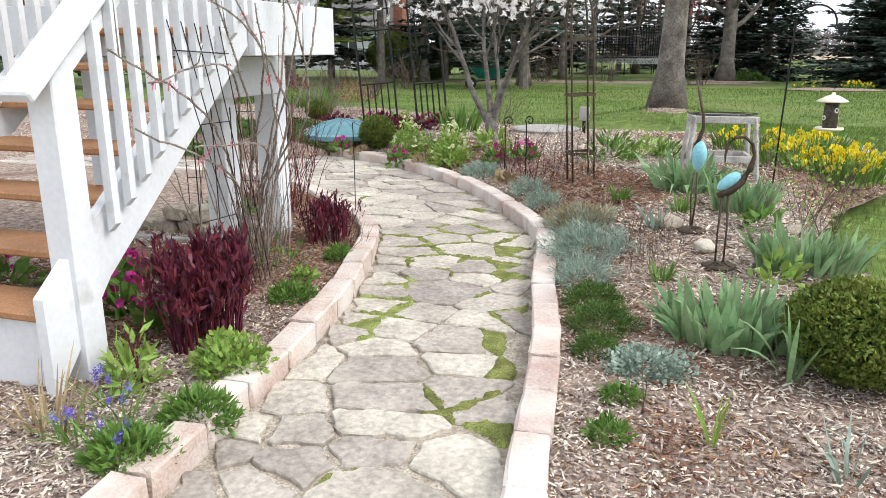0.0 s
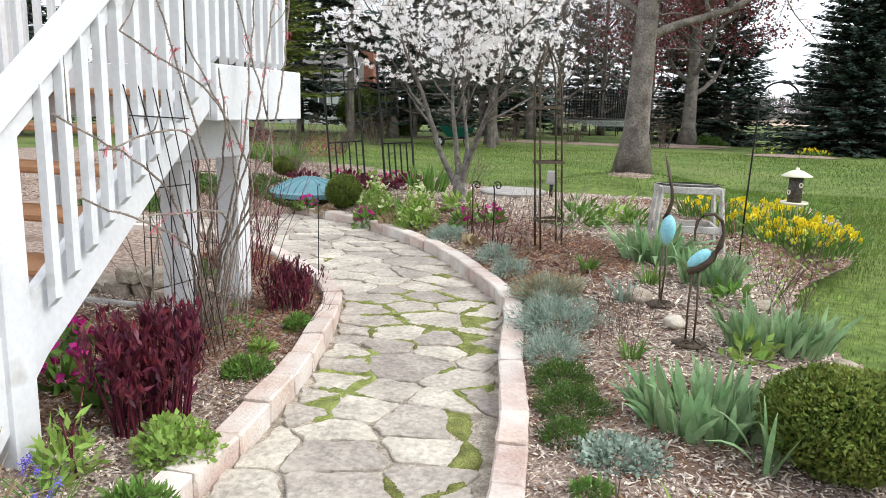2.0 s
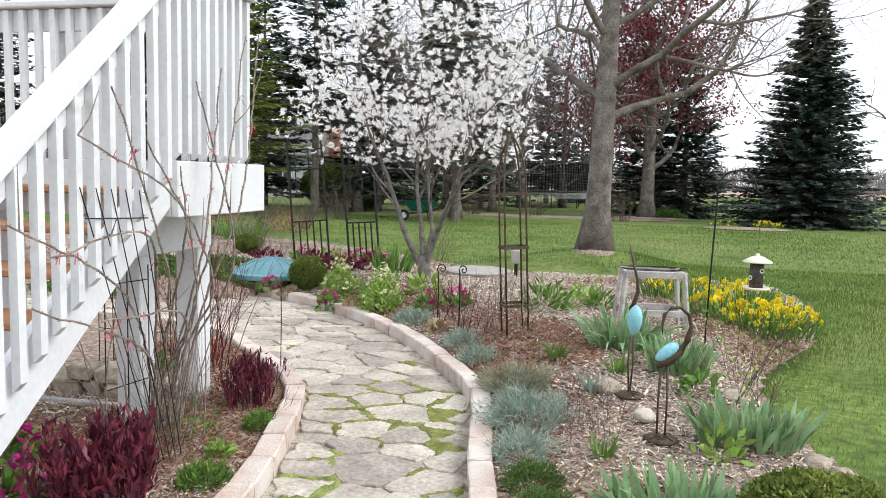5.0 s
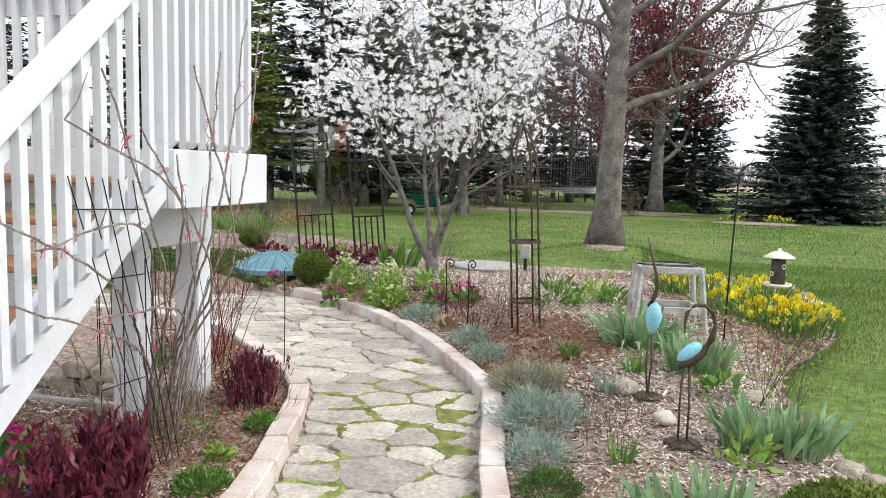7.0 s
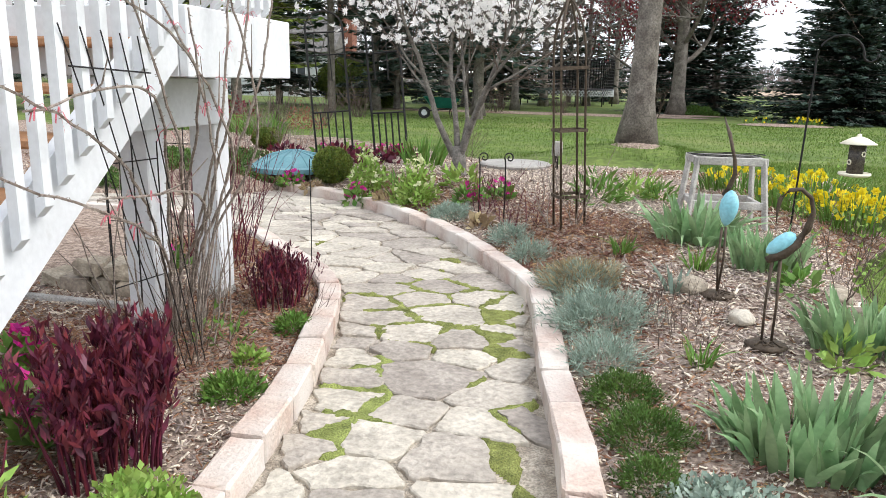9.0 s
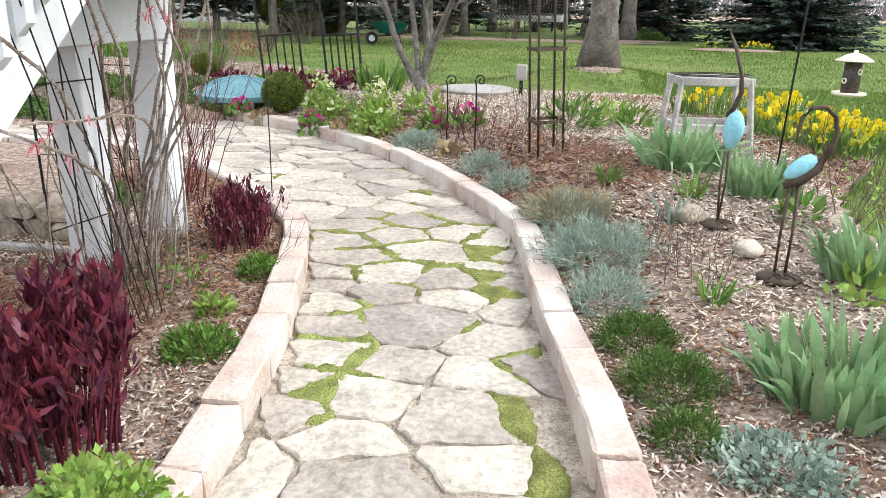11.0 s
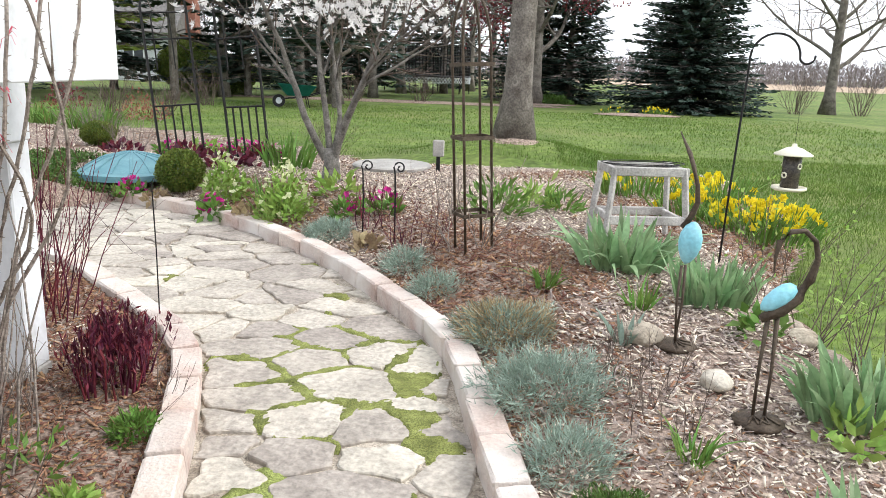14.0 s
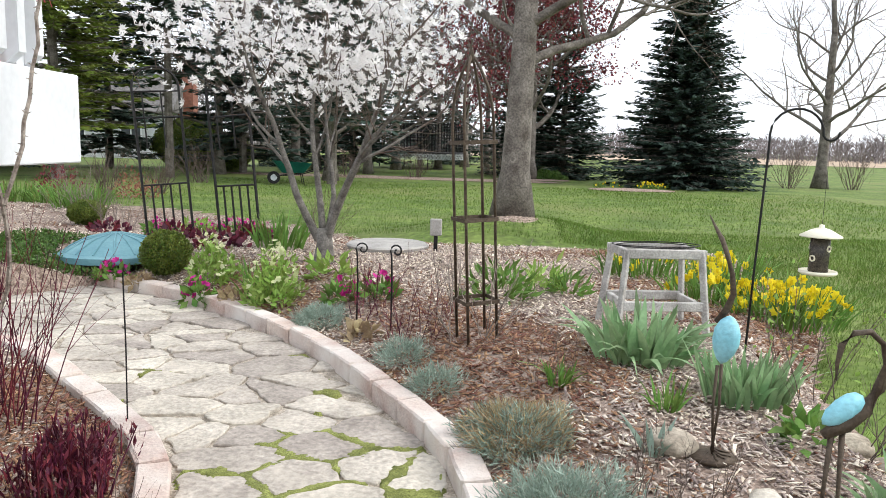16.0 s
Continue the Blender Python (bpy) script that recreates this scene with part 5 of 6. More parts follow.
def plant_stand(x, y, turn):
    z0 = gz(x, y) - 0.03
    s = thing("plant_stand", (x, y, z0), "weathered grey wooden plant stand with open top", "plant stand", turn=turn)
    H, w, d, W, D = 0.53, 0.225, 0.15, 0.275, 0.20
    for sx in (-1, 1):
        for sy in (-1, 1):
            part("leg", beam(bmesh.new(), (sx * W, sy * D, 0), (sx * w, sy * d, H), 0.03, 0.038, 0.004), M_WEATHERED, s)
    for sy in (-1, 1):
        part("top_rail", beam(bmesh.new(), (-w - 0.03, sy * d, H - 0.02), (w + 0.03, sy * d, H - 0.02), 0.03, 0.055, 0.004), M_WEATHERED, s)
        part("shelf_rail", beam(bmesh.new(), (-W + 0.03, sy * (d + 0.025), 0.2), (W - 0.03, sy * (d + 0.025), 0.2), 0.03, 0.055, 0.004), M_WEATHERED, s)
    for sx in (-1, 1):
        part("top_rail", beam(bmesh.new(), (sx * w, -d + 0.016, H - 0.022), (sx * w, d - 0.016, H - 0.022), 0.028, 0.052, 0.004), M_WEATHERED, s)
        part("shelf_rail", beam(bmesh.new(), (sx * (W - 0.05), -d, 0.2), (sx * (W - 0.05), d, 0.2), 0.028, 0.045, 0.004), M_WEATHERED, s)
    bm = bmesh.new()
    for k in range(2):
        pts = [(math.cos(a) * (w + 0.02 + 0.03 * k), math.sin(a) * (d - 0.02), H + 0.012 + 0.008 * k) for a in np.linspace(0, math.tau, 25)]
        tube(bm, pts, 0.003, 4, False)
    part("wire_hoop", bm, M_DARK_METAL, s, "loose dark wire hoop")


plant_stand(1.36, 6.3, 6)


def shepherd_hook(x, y, turn):
    z = gz(x, y)
    s = thing("shepherd_hook", (x, y, z), "tall black metal shepherd hook for bird feeder", "garden hook", turn=turn)
    h = 1.19
    pts = [(0, 0, -0.05), (0.012, 0, 0.5), (0.03, 0, h - 0.1)]
    for k in range(11):
        a = math.pi - k * math.pi / 10 * 0.92
        pts.append((0.03 + 0.13 + math.cos(a) * 0.13, 0, h + math.sin(a) * 0.13))
    ex, ez = pts[-1][0], pts[-1][2]
    for k in range(1, 9):
        a = math.pi + k * math.pi / 8 * 1.05
        pts.append((ex + 0.04 + math.cos(a) * 0.04, 0, ez - 0.02 + math.sin(a) * 0.04))
    part("rod", tube(bmesh.new(), pts, 0.0065, 7), M_DARK_METAL, s, "", True)
    return Matrix.Translation((x, y, z)) @ Matrix.Rotation(radians(turn), 4, "Z") @ Vector((ex + 0.04, 0, ez - 0.06))


hook_end = shepherd_hook(1.72, 5.71, -8)


def bird_feeder(p, drop):
    f = thing("bird_feeder", (p.x, p.y, p.z - drop), "hanging tube bird feeder with cream roof and tray", "bird feeder")
    part("wire", tube(bmesh.new(), [(0, 0, 0.0), (0, 0, drop / 0.88)], 0.0012, 4), M_DARK_METAL, f)
    part("roof", lathe(bmesh.new(), [(0.0, 0.0), (0.014, -0.004), (0.016, -0.02), (0.05, -0.03), (0.118, -0.068), (0.118, -0.075), (0.03, -0.072), (0, -0.072)], 20), M_CREAM, f, "cream domed roof", True)
    part("tube", lathe(bmesh.new(), [(0, -0.07), (0.055, -0.075), (0.056, -0.28), (0, -0.285)], 16), M_SEED, f, "dark seed-filled tube", True)
    part("tray", lathe(bmesh.new(), [(0, -0.283), (0.10, -0.283), (0.105, -0.275), (0.108, -0.29), (0.09, -0.3), (0, -0.3)], 20), M_CREAM, f, "cream round tray", True)
    for k in range(4):
        a = k * math.pi / 2 + 0.5
        z = -0.14 if k % 2 else -0.2
        bm = bmesh.new()
        tube(bm, [(math.cos(a) * 0.06 + math.cos(t) * 0.016 * -math.sin(a), math.sin(a) * 0.06 + math.cos(t) * 0.016 * math.cos(a), z + math.sin(t) * 0.016) for t in np.linspace(0, math.tau, 9)], 0.005, 5, False)
        part("port", bm, M_CREAM, f, "cream feeding port")
    f.scale = (0.88, 0.88, 0.88)


bird_feeder(hook_end, 0.43)

# thin rod with a small hook beside the kerb
rod = thing("plant_marker", (-1.26, 4.84, 0.04), "thin black metal rod standing beside kerb", "garden stake")
part("rod", tube(bmesh.new(), [(0, 0, -0.03), (0.004, 0, 0.4), (0, 0, 0.72), (0.01, 0, 0.74), (0.018, 0, 0.725)], 0.0035, 5), M_DARK_METAL, rod)


def dome(x, y):
    d = thing("well_cover", (x, y, gz(x, y) - 0.02), "teal ribbed plastic dome cover on round base", "well cover")
    R = 0.50
    part("base_ring", lathe(bmesh.new(), [(0, 0), (R + 0.05, 0), (R + 0.05, 0.07), (R - 0.02, 0.085), (0, 0.085)], 32), M_TEAL, d)
    part("dome", lathe(bmesh.new(), [(R - 0.03, 0.086), (R - 0.10, 0.14), (R * 0.55, 0.22), (R * 0.2, 0.275), (0.05, 0.285), (0, 0.286)], 32), M_TEAL, d)
    for k in range(16):
        a = k * math.tau / 16
        c, s = math.cos(a), math.sin(a)
        part("rib", tube(bmesh.new(), [(c * (R - 0.04), s * (R - 0.04), 0.092), (c * (R - 0.10), s * (R - 0.10), 0.146), (c * R * .55, s * R * .55, 0.226), (c * 0.06, s * 0.06, 0.286)], 0.011, 5), M_TEAL, d)
    part("skirt", box(bmesh.new(), -1.0, -0.3, -0.32, 0.32, 0.0, 0.06, 0.02), M_TEAL, d)
    d.scale = (1, 1, 0.82)


dome(-3.18, 8.8)

# stone disc and white riser box behind the magnolia
ob = new("stone_disc", from_bm(lathe(bmesh.new(), [(0, 0), (0.42, 0), (0.43, 0.03), (0.41, 0.045), (0, 0.05)], 28), "stone_disc", M_CONCRETE))
ob.location = (-0.6, 9.4, gz(-0.6, 9.4) + 0.01)
tagged(ob, "round flat grey stone disc lying in mulch", "stone disc")
vb = thing("utility_box", (-0.1, 9.3, gz(-0.1, 9.3)), "small pale grey utility box on post in mulch", "utility box")
part("box", box(bmesh.new(), -0.06, 0.06, -0.04, 0.04, 0.16, 0.33, 0.01), M_CONCRETE, vb)
part("post", box(bmesh.new(), -0.02, 0.02, -0.02, 0.02, -0.03, 0.16), M_DARK_METAL, vb)


def arch_trellis(x, y, w, h, turn, label):
    t = thing("arch_trellis", (x, y, gz(x, y) - 0.02), label, "trellis", "arched trellises", turn=turn)
    lean(t, -5)
    n = 5
    for i in range(n + 1):
        xx = -w / 2 + w * i / n
        top = h if i in (0, n) else h * 0.36
        part("upright", tube(bmesh.new(), [(xx, 0, 0), (xx, 0, top)], 0.016 if i in (0, n) else 0.012, 5), M_DARK_METAL, t)
    for z in (0.07, h * 0.36, h * 0.80, h * 0.97):
        part("crossbar", tube(bmesh.new(), [(-w / 2, 0, z), (w / 2, 0, z)], 0.011, 5), M_DARK_METAL, t)
    for i in range(1, n, 2):
        xx = -w / 2 + w * i / n
        part("upper_bar", tube(bmesh.new(), [(xx, 0, h * 0.6), (xx, 0, h * 0.97)], 0.009, 5), M_DARK_METAL, t)
    arc = [(math.cos(a) * w / 2, 0, h + math.sin(a) * w * 0.45) for a in np.linspace(0, math.pi, 11)]
    part("arch", tube(bmesh.new(), arc, 0.014, 5), M_DARK_METAL, t)


arch_trellis(-3.2, 10.2, 0.50, 1.72, 28, "black metal arched trellis with grid panels in bed")
arch_trellis(-2.3, 9.9, 0.52, 1.72, -18, "black metal arched trellis with grid panels in bed")


# ---- trees ----
def rods(segments, sides):
    """Tapered rods; segments: (p0, p1, r0, r1)."""
    P0 = np.array([s[0] for s in segments])
    P1 = np.array([s[1] for s in segments])
    R0 = np.array([s[2] for s in segments])[:, None]
    R1 = np.array([s[3] for s in segments])[:, None]
    d = unit(P1 - P0)
    ref = np.where(np.abs(d[:, 2:3]) < 0.9, np.array([[0, 0, 1.0]]), np.array([[1.0, 0, 0]]))
    u = unit(np.cross(d, ref))
    w = np.cross(d, u)
    V = []
    for P, R in ((P0, R0), (P1, R1)):
        for k in range(sides):
            a = k * math.tau / sides
            V.append(P + R * (math.cos(a) * u + math.sin(a) * w))
    V = np.stack(V, 1)
    n = len(segments)
    base = np.arange(n)[:, None] * 2 * sides
    F = []
    for k in range(sides):
        j = (k + 1) % sides
        F.append(np.concatenate([base + k, base + j, base + sides + j, base + sides + k], 1))
    return V.reshape(-1, 3), np.stack(F, 1).reshape(-1, 4)


def grow(g, start, direction, length, radius, depth, out, spread=0.6, up=0.12, kids=(3, 5), bend=0.16, shrink=0.62, tips=None, taper=0.45, first=0.3):
    """A limb of several pieces with side limbs; fills out[depth] with rods."""
    steps = 5 if depth > 1 else 3
    p, d = np.array(start, float), unit(np.array(direction, float))
    pts = [p]
    for s in range(steps):
        d = unit(d + g.normal(size=3) * bend + np.array((0, 0, up)))
        p = p + d * length / steps
        pts.append(p)
    for s in range(steps):
        out.setdefault(depth, []).append((pts[s], pts[s + 1], radius * (1 - (1 - taper) * s / steps), radius * (1 - (1 - taper) * (s + 1) / steps)))
    if depth == 0:
        if tips is not None:
            tips += [pts[-1], pts[-2]]
        return
    for k in range(g.integers(kids[0], kids[1] + 1)):
        t = first + (1 - first) * (k + g.random()) / kids[1]
        t = min(t, 0.98)
        i = min(int(t * steps), steps - 1)
        q = pts[i] + (pts[i + 1] - pts[i]) * (t * steps - i)
        ax = unit(np.cross(d, g.normal(size=3)))
        nd = unit(d * (1 - spread) + ax * spread * 1.2)
        grow(g, q, nd, length * shrink * (0.75 + 0.5 * g.random()), radius * (1 - (1 - taper) * t) * 0.6, depth - 1, out, spread, up, kids, bend, shrink, tips, taper, 0.2)
    grow(g, pts[-1], d, length * shrink, radius * taper, depth - 1, out, spread, up, kids, bend, shrink, tips, taper, 0.2)


def add_rods(tree, out, thick, mat, twig_mat=None):
    """Trunk and limbs as one part each, twigs as another."""
    names = {max(out): "trunk"}
    for depth in sorted(out, reverse=True):
        name = names.get(depth, "limb_framework" if depth > 1 else "twig_growth")
        sides = 10 if depth == max(out) else 6 if depth > 1 else 3
        m = mat if depth > 1 or twig_mat is None else twig_mat
        V, F = rods(out[depth], sides)
        ob = part(name, fast(name, V, F, m), m, tree)
        if depth < max(out):
            tagged(ob, kind="stuff")
        if sides > 4:
            ob.data.shade_smooth()


# white star magnolia
def magnolia(x, y):
    g = rng_next()
    tree = thing("magnolia_tree", (x, y, gz(x, y) - 0.02), "multi-stemmed magnolia tree covered in white star-shaped blossoms", "tree")
    out, tips = {}, []
    part("foot", tube(bmesh.new(), [(0, 0, -0.05), (0, 0, 0.06), (0.01, 0, 0.22), (0.0, 0, 0.38)], [0.14, 0.105, 0.085, 0.07], 12), M_BARK_PALE, tree, "", True)
    for dx, dy, dz, L, r in ((-0.70, 0.05, 1.0, 1.25, 0.050), (-0.12, 0.25, 1.2, 1.25, 0.046), (0.32, -0.05, 1.15, 1.25, 0.056), (0.12, 0.2, 1.2, 1.15, 0.036)):
        grow(g, (dx * 0.08, dy * 0.1, 0.26), (dx, dy, dz), L, r * 0.85, 3, out, 0.42, 0.06, (2, 3), 0.10, 0.62, tips, 0.55, 0.62)
    add_rods(tree, out, None, M_BARK_PALE, M_TWIG)
    T = np.array(tips)
    T = T[T[:, 2] > 1.5]
    # crown of blossoms gathered on the outer twigs
    c, r = np.array((0.05, 0.0, 2.66)), np.array((1.72, 1.6, 1.22))
    d = rand_dirs(g, 430)
    lump = np.array([noise.noise((a * 1.8, b * 1.8, e * 1.8)) for a, b, e in d])[:, None]
    hub = c + d * r * (0.5 + 0.52 * g.random((430, 1)) ** 0.6) * (1 + 0.48 * lump)
    shell = np.repeat(hub, 3, 0) + g.normal(size=(1290, 3)) * 0.12
    near = T[g.integers(0, len(T), 500)] + g.normal(size=(500, 3)) * 0.07
    near = near[(((near - c) / r) ** 2).sum(1) < 1.3]
    pts = np.r_[shell, near]
    pts = pts[pts[:, 2] > 1.50 + 0.55 * g.random(len(pts)) ** 2]
    V, F = blossoms(g, pts, 10, 0.054, 0.020, 0.5, 0.5)
    tagged(part("blossom", fast("blossom", V, F, M_PETAL), M_PETAL, tree, "white star-shaped blossoms"), kind="stuff")
    # spur twigs that carry the outer blossoms
    pick = shell[::3]
    inner = pick - rand_dirs(g, len(pick), 0.6) * (0.08 + 0.14 * g.random((len(pick), 1)))
    V, F = rods([(a, b, 0.005, 0.003) for a, b in zip(inner, pick)], 3)
    tagged(part("spur_wood", fast("spur_wood", V, F, M_TWIG), M_TWIG, tree), kind="stuff")
    tree.scale = (0.88, 0.88, 0.88)


magnolia(-1.06, 8.3)


def bare_tree(x, y, height, r, label, name="bare_tree", first=0.35, spread=0.6, depth=4, mat=None, twig=None, buds=0, lean=(0, 0), kids=(3, 4), seed=None, branch_z=0.3, bud_size=0.05):
    g = rng_next()
    tree = thing(name, (x, y, 0.36 if name == "shade_tree" else -0.04), label, "tree")
    out, tips = {}, []
    # trunk with a flared foot
    n = 9
    pts = [np.array((lean[0] * t + 0.05 * r * math.sin(3 * t), lean[1] * t, height * 0.62 * t)) for t in np.linspace(0, 1, n)]
    rad = [r * (1.0 - 0.45 * t + 0.55 * math.exp(-t * 22)) for t in np.linspace(0, 1, n)]
    bm = bmesh.new()
    tube(bm, pts, rad, 14)
    for v in bm.verts:
        a = math.atan2(v.co.y, v.co.x)
        v.co.x *= 1 + 0.10 * math.sin(5 * a + v.co.z * 0.4) * math.exp(-v.co.z / (height * 0.08))
        v.co.y *= 1 + 0.10 * math.sin(5 * a + v.co.z * 0.4) * math.exp(-v.co.z / (height * 0.08))
    part("trunk", bm, mat or M_BARK, tree, "", True)
    m = int(11)
    for k in range(m):
        t = branch_z + (1 - branch_z) * (k + g.random() * 0.6) / m
        i = min(int(t * (n - 1)), n - 2)
        q = pts[i] + (pts[i + 1] - pts[i]) * (t * (n - 1) - i)
        a = k * 2.4 + g.random()
        d = np.array((math.cos(a), math.sin(a), 0.45 + 0.5 * t))
        grow(g, q, d, height * 0.33 * (1.15 - 0.55 * t), r * 0.42 * (1.1 - 0.6 * t), depth - 1, out, spread, 0.07, kids, 0.14, 0.62, tips, 0.5, 0.3)
    grow(g, pts[-1], (0, 0, 1), height * 0.36, r * 0.5, depth - 1, out, spread, 0.1, kids, 0.14, 0.62, tips, 0.5, 0.2)
    for dpt in sorted(out, reverse=True):
        sides = 6 if dpt > 1 else 3
        mm = (mat or M_BARK) if dpt > 1 else (twig or M_TWIG)
        V, F = rods(out[dpt], sides)
        nm = "limb_framework" if dpt > 1 else "twig_growth"
        tagged(part(nm, fast(nm, V, F, mm), mm, tree), kind="stuff")
    if buds:
        T = np.array(tips)
        T = T[g.integers(0, len(T), buds)] + g.normal(size=(buds, 3)) * 0.09
        A = rand_dirs(g, buds) * bud_size
        part("bud_growth", fast("bud_growth", *leaf_quads(T, A, unit(np.cross(A, g.normal(size=A.shape))) * bud_size * 0.35, 0.2), M_REDBUD), M_REDBUD, tree, "dark red opening buds")
    return tree


bare_tree(0.84, 11.9, 8.6, 0.20, "large bare shade tree with thick grey trunk in lawn", "shade_tree", 0.3, 0.6, 5, M_BARK, M_TWIG, 500, (0.12, 0), (3, 4), None, 0.36, 0.03)
# foot of the shade tree: bare soil and roots
ob = new("tree_ring", from_bm(lathe(bmesh.new(), [(0.75, -0.04), (0.6, 0.02), (0.35, 0.08), (0, 0.1)], 24), "tree_ring", M_MULCH, True))
ob.location, ob.scale = (0.84, 11.8, 0.36), (0.6, 0.6, 0.8)
tagged(ob, "ring of bare soil and roots round tree foot", "soil", kind="structure")
bare_tree(2.77, 32.87, 10.29, 0.294, "bare maple with dark red opening buds", "maple_tree", 0.3, 0.6, 5, M_BARK, M_TWIG, 17000, (0, 0), (3, 4), None, 0.30, 0.13)
bare_tree(15.06, 33.42, 10.17, 0.232, "bare leafless young tree in lawn before field", "young_tree", 0.3, 0.5, 4, M_BARK, M_TWIG, 0, (0, 0), (3, 4), None, 0.25)
for x, y, h in ((-6.99, 32.92, 10.98), (-3.45, 40.25, 11.01), (-10.89, 38.27, 12.18), (0.1, 47.68, 12.07), (-4.56, 27.7, 8.86)):
    bare_tree(x, y, h, 0.2, "bare leafless tree at far edge of lawn", "background_tree", 0.3, 0.6, 4, M_BARK, M_TWIG, 0, (0, 0), (3, 4), None, 0.25)


def spruce(x, y, h, w, label, name="spruce_tree", bare=0.02, mat=None, rows=26, thick=1.0, size=0.34):
    g = rng_next()
    tree = thing(name, (x, y, -0.04), label, "tree")
    part("trunk", tube(bmesh.new(), [(0, 0, 0), (0, 0, h * 0.5), (0, 0, h)], [w * 0.035, w * 0.022, 0.01], 8), M_BARK, tree)
    B, A, C, R = [], [], [], []
    for i in range(rows):
        t = i / (rows - 1)
        z = h * (bare + (0.985 - bare) * t)
        rad = w / 2 * (1 - t) ** 0.82 * (0.9 + 0.2 * g.random()) + 0.05
        for k in range(int((7 + 9 * (1 - t)) * thick)):
            a = g.random() * math.tau
            L = rad * (0.72 + 0.42 * g.random())
            zz = z + g.normal() * h * 0.012
            d = np.array((math.cos(a), math.sin(a), 0))
            droop = -0.16 * (1 - t) + 0.25 * t
            end = np.array((0, 0, zz)) + d * L + np.array((0, 0, droop * L + 0.10 * L))
            R.append((np.array((0, 0, zz)), end, 0.02, 0.006))
            m = max(5, int(L / size * 4.2))
            for s in range(m):
                u = 0.18 + 0.82 * (s + g.random()) / m
                q = np.array((0, 0, zz)) + d * L * u + np.array((0, 0, droop * L * u + 0.10 * L * u * u))
                side = np.array((-d[1], d[0], 0)) * (1 if s % 2 else -1)
                al = unit(d * 0.75 + side * (0.9 + 0.3 * g.random()) * (1.1 - u * 0.7) + np.array((0, 0, g.normal() * 0.16 - 0.12)))
                ln = size * (1.1 - 0.45 * u) * (0.7 + 0.6 * g.random())
                B.append(q)
                A.append(al * ln)
                C.append(unit(np.cross(al, np.array((0, 0, 1.0)) + g.normal(size=3) * 0.45)) * ln * 0.26)
    V, F = rods(R, 3)
    tagged(part("limb_framework", fast("limb_framework", V, F, M_BARK), M_BARK, tree), kind="stuff")
    tagged(part("needle_foliage", fast("needle_foliage", *leaf_quads(np.array(B), np.array(A), np.array(C), 0.35), mat or M_SPRUCE), mat or M_SPRUCE, tree), kind="stuff")
    return tree


spruce(8.39, 30.42, 8.74, 5.437, "tall dense blue-green spruce standing in lawn", thick=2.2, rows=38)
spruce(4.51, 35.45, 7.46, 5.106, "dark broad spruce behind budding maple", thick=1.3)
spruce(2.87, 37.52, 8.09, 4.933, "dark broad spruce behind budding maple", thick=1.3)
spruce(-12.22, 24.03, 12.02, 5.41, "tall dark conifer beside distant house", bare=0.16, thick=1.4, mat=M_BOXWOOD)
spruce(-9.82, 26.66, 11.97, 4.589, "tall dark conifer behind magnolia", bare=0.3, thick=0.8)
spruce(-4.1, 25.5, 11.0, 4.8, "tall dark conifer with bare trunk behind magnolia", bare=0.2, thick=0.9)
spruce(-8.3, 40.4, 11.13, 5.062, "dark conifer beyond the lawn", thick=1.0)
spruce(-0.58, 53.21, 8.13, 4.065, "dark conifer beyond the lawn", thick=0.9)
spruce(-18.59, 29.79, 12.33, 6.168, "dark conifer beyond the lawn", thick=1.0)

for x, y, h, w in ((-20.14, 21.33, 12.34, 6.17), (-26.27, 26.57, 13.67, 6.31), (-16.68, 26.6, 13.24, 6.12), (-8.57, 30.82, 9.49, 4.5), (-5.19, 37.12, 9.0, 4.6), (-2.73, 48.92, 10.14, 5.07), (-14.93, 32.98, 11.22, 5.1)):
    spruce(x, y, h, w, "dark conifer in row beyond the lawn", bare=0.08, thick=1.1, rows=24, size=0.42)
for x, y, h in ((-9.16, 29.77, 9.99), (-6.75, 36.09, 11.02), (-4.06, 33.92, 9.92), (-1.33, 42.36, 12.01), (1.25, 41.24, 10.94)):
    bare_tree(x, y, h, 0.16, "bare leafless tree beyond the lawn", "background_tree", 0.3, 0.6, 4, M_BARK, M_TWIG, 0, (0, 0), (3, 4), None, 0.15)


# ---- distance ----
# dry field beyond the lawn
v, f = sheet(np.r_[-30, np.arange(-20, 260, 20)], np.r_[95, 130, 170, 230], lambda X, Y: X > -1e9, lambda X, Y: 0 * X + 0.05)
tagged(new("dry_field", soup("dry_field", v, f, M_FIELD)), "distant strip of pale dry field", "field", kind="structure")


